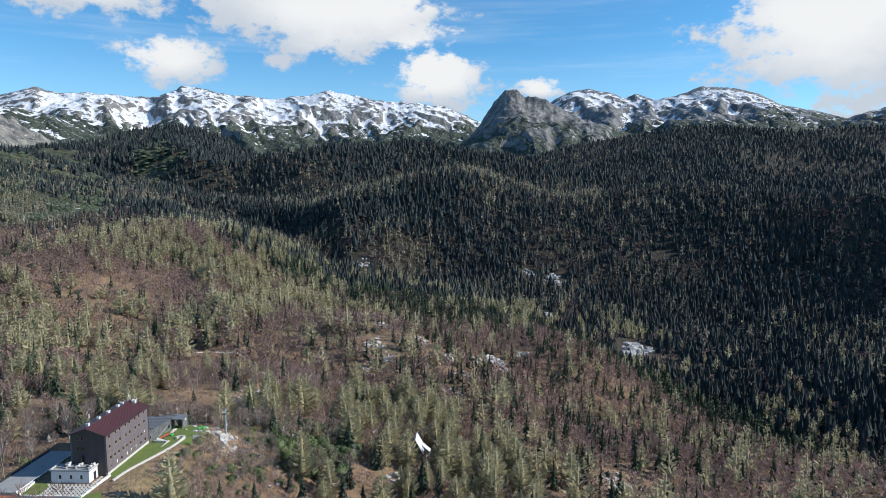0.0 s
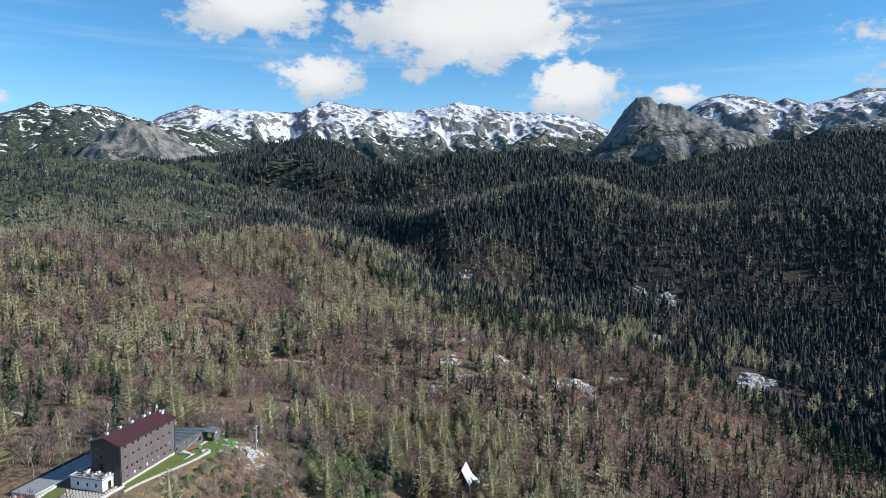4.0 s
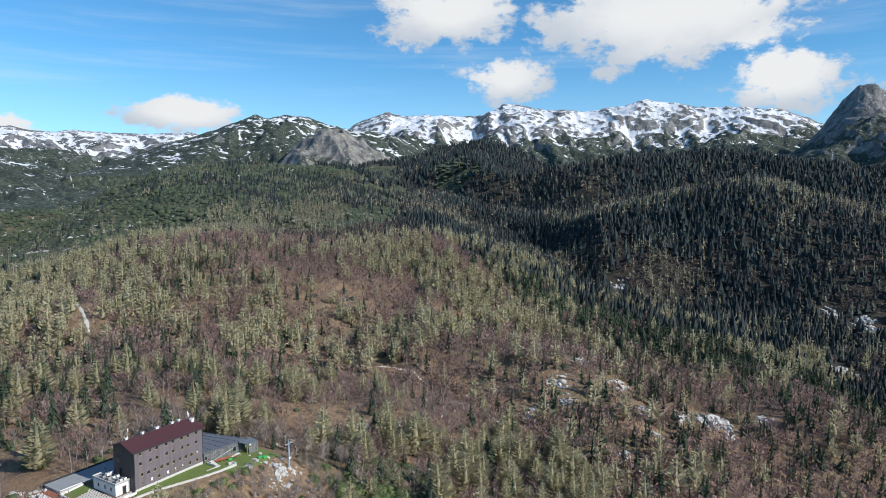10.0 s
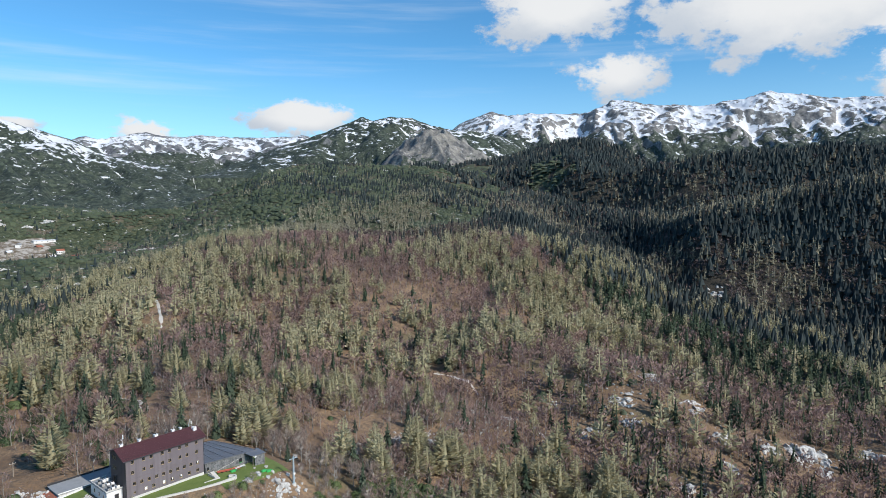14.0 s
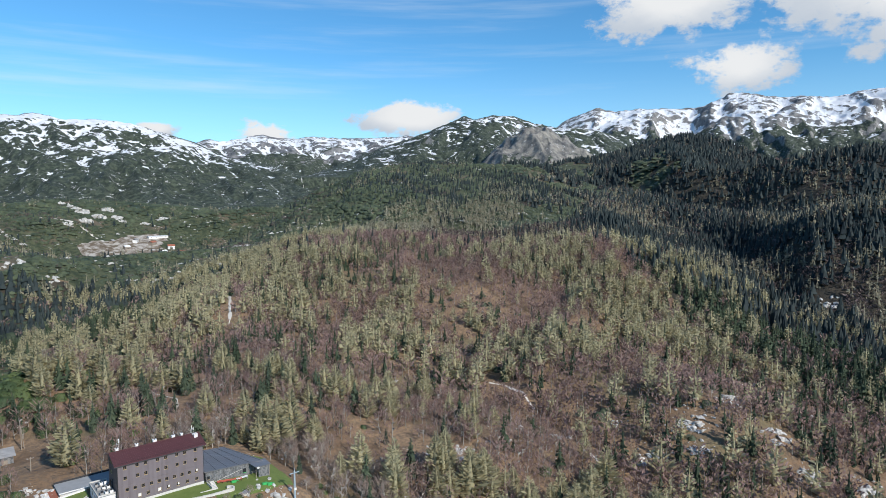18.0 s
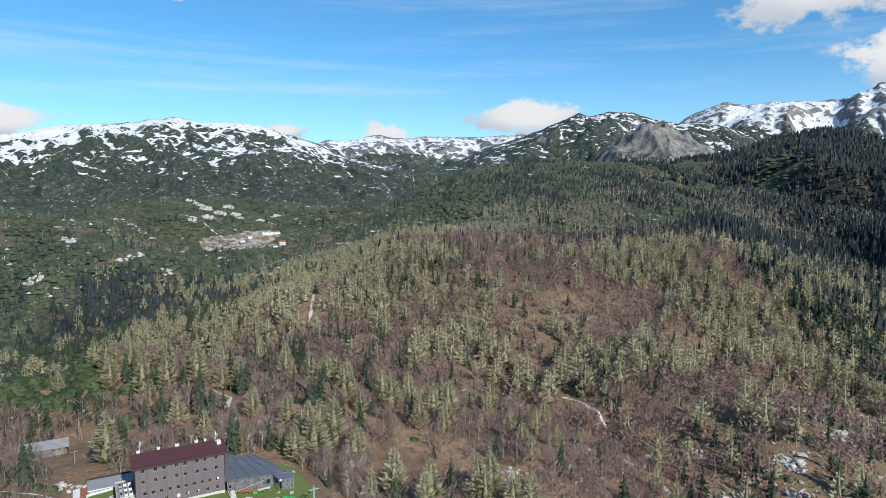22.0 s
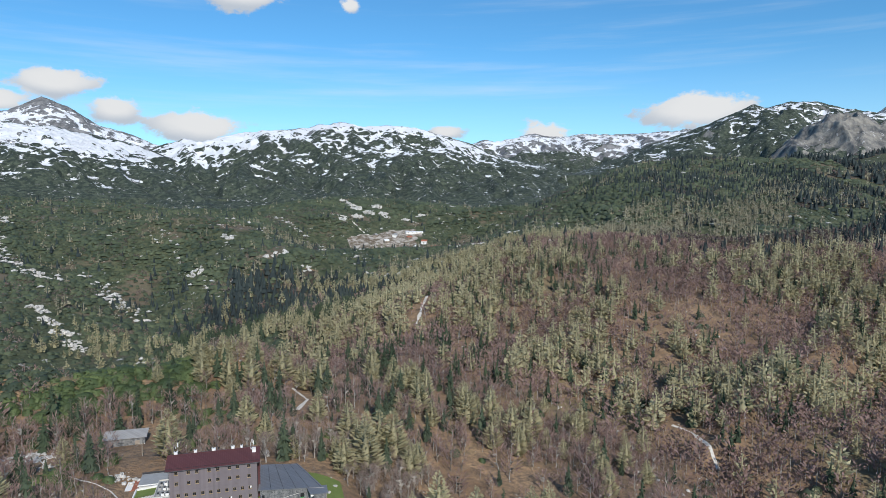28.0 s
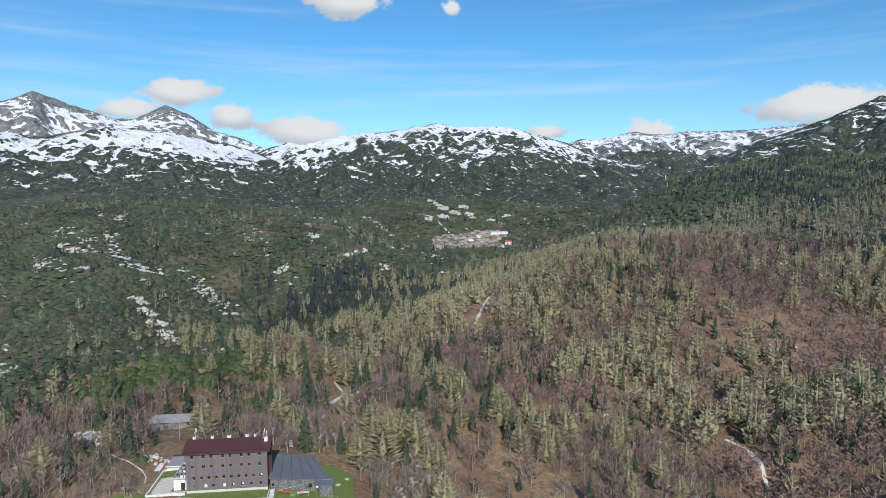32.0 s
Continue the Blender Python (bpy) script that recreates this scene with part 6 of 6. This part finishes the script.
def woods():
    rng = np.random.default_rng(11)

    def scatter(x0, x1, y0, y1, gap):
        gx, gy = np.meshgrid(np.arange(x0, x1, gap), np.arange(y0, y1, gap))
        return (gx + rng.uniform(-0.5, 0.5, gx.shape) * gap).ravel(), (gy + rng.uniform(-0.5, 0.5, gy.shape) * gap).ravel()

    found = {k: [] for k in GRADES}

    def keep(kind, x, y, high, spread):
        if len(x):
            found[kind].append(np.stack([x, y, high, spread], 1))

    # the near hill of beech and larch
    x, y = scatter(-270, 640, -560, 560, 3.6)
    zs = zone(x + rng.normal(0, 9, len(x)), y + rng.normal(0, 9, len(x)))
    west_end = np.interp(y, (-560, -430, -320, -260, -160, -60, 0, 100, 200, 300, 360), (420, 240, 110, 50, 50, 0, -60, -120, -180, -220, -260))
    thin = rng.uniform(size=len(x)) < np.where(x > west_end, 1.0, 0.06)
    ok = (zs == 0) & thin & ~clearing(x, y)
    bank = (x > 2) & (x < 56) & (y < 0) & (y > -42)
    ok &= ~bank
    x, y = x[ok], y[ok]
    c = rng.uniform(size=len(x))
    lar = smooth01((wobble(x, y, 80, 2.1, 3) + 0.22) / 0.5) * np.clip(1.3 - np.hypot(x - 190, y - 90) / 420, 0.2, 1)
    ever = smooth01((wobble(x, y, 60, 4.7, 3) - 0.05) / 0.5)
    south = np.clip((-y + 5) / 90, 0, 1) * np.clip((x - 120) / 90, 0, 1)
    leave = np.clip((np.hypot(x + 20, y - 50) - 45) / 60, 0.10, 1)
    p_l = (0.024 + 0.25 * lar * (1 - 0.9 * south)) * leave
    p_s = 0.035 + 0.14 * ever + 0.15 * south + 0.09 * lar
    p_p = 0.012 + 0.10 * (wobble(x, y, 26, 9.1, 3) > 0.42) + 0.35 * np.clip((-x + 10) / 60, 0, 1) * np.clip((y - 70) / 50, 0, 1)
    bare = smooth01((wobble(x, y, 30, 7.3, 3) + 0.35) / 0.5)
    home = np.hypot(x + 20, y - 45)
    p_p = p_p + 0.42 * (wobble(x, y, 24, 5.3, 3) > 0.02) * np.clip(1.2 - home / 90, 0, 1) * (x < 12) * (y > 20)
    p_b = (0.18 + 0.44 * bare + 0.40 * south + 0.3 * np.clip((x - 300) / 80, 0, 1) * np.clip((y - 90) / 60, 0, 1)) * np.clip(0.62 + home / 160, 0, 1)
    kind = np.where(c < p_l, 0, np.where(c < p_l + p_s, 1, np.where(c < p_l + p_s + p_p, 3, np.where(c < p_l + p_s + p_p + p_b, 2, 4))))
    u = rng.uniform(size=len(x))
    keep("larch", x[kind == 0], y[kind == 0], 8.5 + 10.5 * u[kind == 0] ** 1.2, 1.0 + 0.38 * rng.uniform(size=(kind == 0).sum()))
    keep("spruce", x[kind == 1], y[kind == 1], 5.0 + 11.0 * u[kind == 1] ** 1.2, 0.95 + 0.4 * rng.uniform(size=(kind == 1).sum()))
    keep("beech", x[kind == 2], y[kind == 2], (4.6 + 4.8 * u[kind == 2]) * np.clip(1.3 - home[kind == 2] / 300, 1, 1.2), (0.95 + 0.55 * rng.uniform(size=(kind == 2).sum())) * np.clip(0.62 + home[kind == 2] / 300, 0, 1))
    keep("pine", x[kind == 3], y[kind == 3], 1.4 + 1.6 * u[kind == 3], 1.0 + 0.6 * rng.uniform(size=(kind == 3).sum()))
    # low scrub on the bank under the house
    x, y = scatter(2, 56, -42, -8, 1.9)
    u = rng.uniform(size=len(x))
    m = ~clearing(x, y) & (u < 0.68)
    keep("beech", x[m], y[m], 2.0 + 3.4 * u[m], 0.9 + 0.5 * rng.uniform(size=m.sum()))
    m = ~clearing(x, y) & (u > 0.84)
    keep("pine", x[m], y[m], 0.9 + 8.0 * (u[m] - 0.84), 1.2 + 0 * u[m])
    # bushes behind the house and round the hut
    x, y = scatter(-60, 62, 21, 110, 2.9)
    u = rng.uniform(size=len(x))
    m = ~clearing(x, y) & (u < 0.26)
    keep("beech", x[m], y[m], 1.6 + 8.0 * u[m], 1.0 + 0.5 * rng.uniform(size=m.sum()))
    m = ~clearing(x, y) & (u > 0.95)
    keep("pine", x[m], y[m], 0.9 + 24.0 * (u[m] - 0.95), 1.3 + 0 * u[m])
    # lone spruces
    lone = np.array([(-3, -18, 5), (7, -28, 6.5), (15, -35, 7), (30, -41, 8), (43, -49, 9), (48, -57, 10), (54, -52, 8), (107, -88, 13), (112, -93, 10), (96, -99, 9), (156, -119, 10),
                     (104, -62, 9), (214, -238, 11), (209, -246, 9), (19, 70, 8), (150, 60, 11), (196, -70, 10)])
    keep("spruce", lone[:, 0], lone[:, 1], lone[:, 2], 1.15 + 0 * lone[:, 2])
    # thicket of young spruce under the house
    x, y = scatter(44, 92, -60, -22, 2.4)
    ok = (np.hypot((x - 68) / 24, (y + 40) / 17) < 1 + 0.3 * wobble(x, y, 12, 3.9, 2)) & ~clearing(x, y)
    u = rng.uniform(size=ok.sum())
    keep("pine", x[ok], y[ok], 2.0 + 2.0 * u, 0.7 + 0.4 * u)
    # the dark spruce woods, with larches, bare trees and gaps among them
    x, y = scatter(-120, 1000, -760, 720, 5.0)
    r, b = polar(x, y)
    ok = (zone(x + rng.normal(0, 12, len(x)), y + rng.normal(0, 12, len(x))) == 1) & (b > -142) & (b < 34) & (r < 900) & ~clearing(x, y)
    x, y = x[ok], y[ok]
    c, u = rng.uniform(size=len(x)), rng.uniform(size=len(x))
    deep = (x < 190) & (y > 300)
    lar = smooth01((ridging(x, y) - 0.12) / 0.3) * smooth01((wobble(x, y, 110, 3.4, 3) + 0.3) / 0.5)
    grey = smooth01((wobble(x, y, 90, 1.1, 3) - 0.05) / 0.45)
    gap = wobble(x, y, 48, 5.9, 3)
    rows = np.array(SPRUCE_VALLEY)[::-1]
    r, b = polar(x, y)
    brow = np.exp(-(((r - np.interp(b, rows[:, 0], rows[:, 3]) - 8) / 34) ** 2)) * smooth01((b + 108) / 5)
    bench = np.exp(-(((r - 0.42 * np.interp(b, rows[:, 0], rows[:, 3]) - 0.58 * np.interp(b, rows[:, 0], rows[:, 1])) / 45) ** 2)) * smooth01((-70 - b) / 5)
    p_l, p_b = 0.04 + 0.40 * lar + 0.5 * brow, 0.05 + 0.30 * grey + 0.40 * bench
    kind = np.where((gap > 0.56) | (deep & (c > 0.62)), 4, np.where(c < p_l, 0, np.where(c < p_l + p_b, 2, np.where(c < 0.94, 1, 4))))
    size = 0.75 + 0.5 * smooth01(0.5 + wobble(x, y, 150, 7.1, 2))
    keep("larch", x[kind == 0], y[kind == 0], (9 + 8 * u[kind == 0]), 0.85 + 0.3 * u[kind == 0])
    keep("spruce", x[kind == 1], y[kind == 1], (6 + 10 * u[kind == 1]) * size[kind == 1], 1.3 + 0.4 * rng.uniform(size=(kind == 1).sum()))
    keep("beech", x[kind == 2], y[kind == 2], 6 + 5 * u[kind == 2], 1.0 + 0.4 * u[kind == 2])
    keep("pine", x[(kind == 4) & deep], y[(kind == 4) & deep], 1.6 + 2.0 * u[(kind == 4) & deep], 1.3 + 0.6 * u[(kind == 4) & deep])
    for gap, inner, outer in ((7.8, 900, 1480), (12.0, 1480, 2250)):
        x, y = scatter(200, 2300, -1700, 1300, gap)
        r, b = polar(x, y)
        ok = np.isin(zone(x, y), (1, 3)) & (b > -134) & (b < 10) & (r >= inner) & (r < outer)
        x, y, r, b = x[ok], y[ok], r[ok], b[ok]
        u, c = rng.uniform(size=len(x)), rng.uniform(size=len(x))
        grey = smooth01((wobble(x, y, 190, 3.4, 3) - 0.0) / 0.5) + 0.8 * smooth01((b + 80) / 6) * smooth01((1330 - r) / 120)
        kind = np.where(c < 0.06 + 0.24 * grey, 0, np.where(c < 0.12 + 0.40 * grey, 2, np.where(wobble(x, y, 90, 5.9, 3) > 0.62, 4, 1)))
        keep("larch", x[kind == 0], y[kind == 0], 10 + 7 * u[kind == 0], 1.1 + 0.3 * u[kind == 0])
        keep("beech", x[kind == 2], y[kind == 2], 8 + 5 * u[kind == 2], 1.2 + 0.3 * u[kind == 2])
        keep("spruce", x[kind == 1], y[kind == 1], 9 + 9 * u[kind == 1], 1.55 + 0.5 * rng.uniform(size=(kind == 1).sum()))
    # dwarf pine on the hill behind and over the gorge, with stray larches and spruces
    x, y = scatter(-470, 900, 60, 1150, 5.4)
    r, b = polar(x, y)
    zs = zone(x + rng.normal(0, 8, len(x)), y + rng.normal(0, 8, len(x)))
    ok = (zs == 2) & (b > -64) & (b < 38) & ~clearing(x, y) & (x > -0.55 * (y + 150) - 30)
    x, y = x[ok], y[ok]
    u, c = rng.uniform(size=len(x)), rng.uniform(size=len(x))
    open_ = wobble(x, y, 48, 6.1, 4)
    mat_ = smooth01((wobble(x, y, 34, 2.8, 3) + 0.3) / 0.5)
    kind = np.where((open_ > 0.36) | (c > 0.45 + 0.5 * mat_), 4, 3)
    keep("pine", x[kind == 3], y[kind == 3], 1.3 + 2.5 * u[kind == 3] * (0.4 + 0.6 * mat_[kind == 3]), 1.35 + 0.7 * u[kind == 3])
    wood = smooth01((wobble(x, y, 100, 8.4, 3) - 0.0) / 0.5)
    hill = np.clip(1.3 - np.abs(y - 480) / 380, 0.1, 1)
    m = (rng.uniform(size=len(x)) < 0.008 + 0.17 * wood * hill + 0.6 * (np.hypot((x - 430) / 270, (y - 480 - 0.12 * (x - 430)) / 85) + 0.5 * wobble(x, y, 60, 1.3, 3) < 1))
    keep("larch", x[m], y[m], 7 + 8 * u[m], 0.85 + 0.35 * u[m])
    ever = smooth01((wobble(x, y, 70, 3.3, 3) - 0.1) / 0.5)
    flank = smooth01((x - 470) / 160) * smooth01((y - 420) / 80) * smooth01((980 - y) / 120)
    m = (rng.uniform(size=len(x)) < 0.010 + 0.10 * ever * hill + 0.42 * flank * smooth01((wobble(x, y, 90, 5.5, 3) + 0.35) / 0.4))
    keep("spruce", x[m], y[m], 5 + 8 * u[m], 1.0 + 0.3 * u[m])
    m = (rng.uniform(size=len(x)) < 0.010 + 0.26 * (wobble(x, y, 80, 2.2, 3) > 0.30))
    keep("beech", x[m], y[m], 4 + 3 * u[m], 1.2 + 0.3 * u[m])

    # thick mats of dwarf pine on the brink behind the hut
    x, y = scatter(-150, 60, 70, 300, 3.6)
    u = rng.uniform(size=len(x))
    m = (zone(x, y) == 2) & ~clearing(x, y) & (wobble(x, y, 38, 3.7, 3) + 0.25 * (u - 0.5) > -0.12) & (np.hypot(x, y - 60) < 250)
    keep("pine", x[m], y[m], 1.3 + 1.5 * u[m], 1.35 + 0.5 * u[m])
    m = (zone(x, y) == 2) & ~clearing(x, y) & (u < 0.10)
    keep("beech", x[m], y[m], 2.5 + 25 * u[m], 1.1 + 0 * u[m])
    # scrub farther out
    x, y = scatter(-200, 1500, 500, 1900, 10.0)
    r, b = polar(x, y)
    ok = (zone(x, y) == 2) & (b > -82) & (b < 30) & (r < 1550) & ((r > 1190) | (b < -62) | (x > 895) | (y > 1145)) & ~clearing(x, y)
    x, y = x[ok], y[ok]
    u = rng.uniform(size=len(x))
    m = (wobble(x, y, 60, 6.1, 4) < 0.4) & (u < 0.85)
    keep("pine", x[m], y[m], 2.0 + 2.6 * u[m], 2.0 + 0.8 * u[m])
    m = u > 0.93
    keep("larch", x[m], y[m], 7 + 60 * (u[m] - 0.93), 1.1 + 0 * u[m])

    words = {
        "larch": ("larch", "pale yellow-green larch in spring needles on the slope", "larch_wood", "far pale green larches scattered through the woods"),
        "spruce": ("spruce", "dark green spruce standing among leafless beeches", "spruce_wood", "dense dark spruce wood covering the far slopes"),
        "beech": ("beech", "leafless grey-brown beech with fine bare twigs", "beech_wood", "leafless brown beech wood covering the hillside"),
        "pine": ("dwarf_pine", "low dark green dwarf pine bush on the slope", "dwarf_pine_scrub", "dark green dwarf pine scrub over rocky slopes"),
    }
    single = {"larch": 230, "spruce": 120, "beech": 300, "pine": 200}
    needles = {"larch": m_larch, "spruce": m_spruce, "beech": m_beech, "pine": m_pine}
    for kind, rows in found.items():
        rows = np.concatenate(rows)
        x, y, high, spread = rows.T
        z = land(x, y) - 0.05
        home = np.hypot(x - 40, y - 5)
        order = np.argsort(home)
        near = order[:single[kind]]
        name, label, wood_name, wood_label = words[kind]
        # the nearest ones, each a thing of its own
        crowns, trunks = [], []
        for k in range(6):
            g = np.random.default_rng(500 + k)
            if kind == "larch":
                c, t = larch_crown(g, 7, 4, 380, 0.024), straight(g, 0.012, 6)
            elif kind == "spruce":
                c, t = spruce_crown(g, 8, 6, 190, 0.034), straight(g, 0.014, 6)
            elif kind == "beech":
                c, t = twigs(g, 260, 0.30, 0.0052, 0.20, 0.9), beech_stem(g, 10)
            else:
                c, t = joined((*dome(g, 8, 0.8), 0), (*mound(g, 130, 0.9, 0.045), 0))[:2], stem([(0, 0, -0.05), (0.1, 0, 0.25), (0.15, 0.05, 0.5)], (0.03, 0.02, 0.01), 5)
            crowns.append(mesh_of("crown", *c, needles[kind], smooth=kind != "spruce"))
            trunks.append(mesh_of("trunk", *t, m_bark if kind == "beech" else m_dark_bark))
        for i in near:
            k = int(rng.integers(0, 6))
            tree = thing(name, label, "bush" if kind == "pine" else "tree", name + " trees round the house", at=(x[i], y[i], z[i]))
            tree.rotation_euler = (0, 0, rng.uniform(0, 6.28))
            s = high[i] * spread[i]
            tree.scale = (s, s, high[i])
            share("trunk", trunks[k], tree)
            share("crown", crowns[k], tree)
        rest = order[single[kind]:]
        d = home[rest]
        bounds = {"pine": (0, 150, 400, 1e9), "beech": (0, 140, 520, 1e9), "larch": (0, 140, 520, 1e9), "spruce": (0, 140, 440, 950, 1e9)}[kind]
        for grade, (lo, hi) in enumerate(zip(bounds, bounds[1:])):
            some = rest[(d >= lo) & (d < hi)]
            if len(some):
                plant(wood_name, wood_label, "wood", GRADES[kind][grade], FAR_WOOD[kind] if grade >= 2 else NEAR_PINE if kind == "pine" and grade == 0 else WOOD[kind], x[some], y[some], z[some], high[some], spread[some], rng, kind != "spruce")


woods()
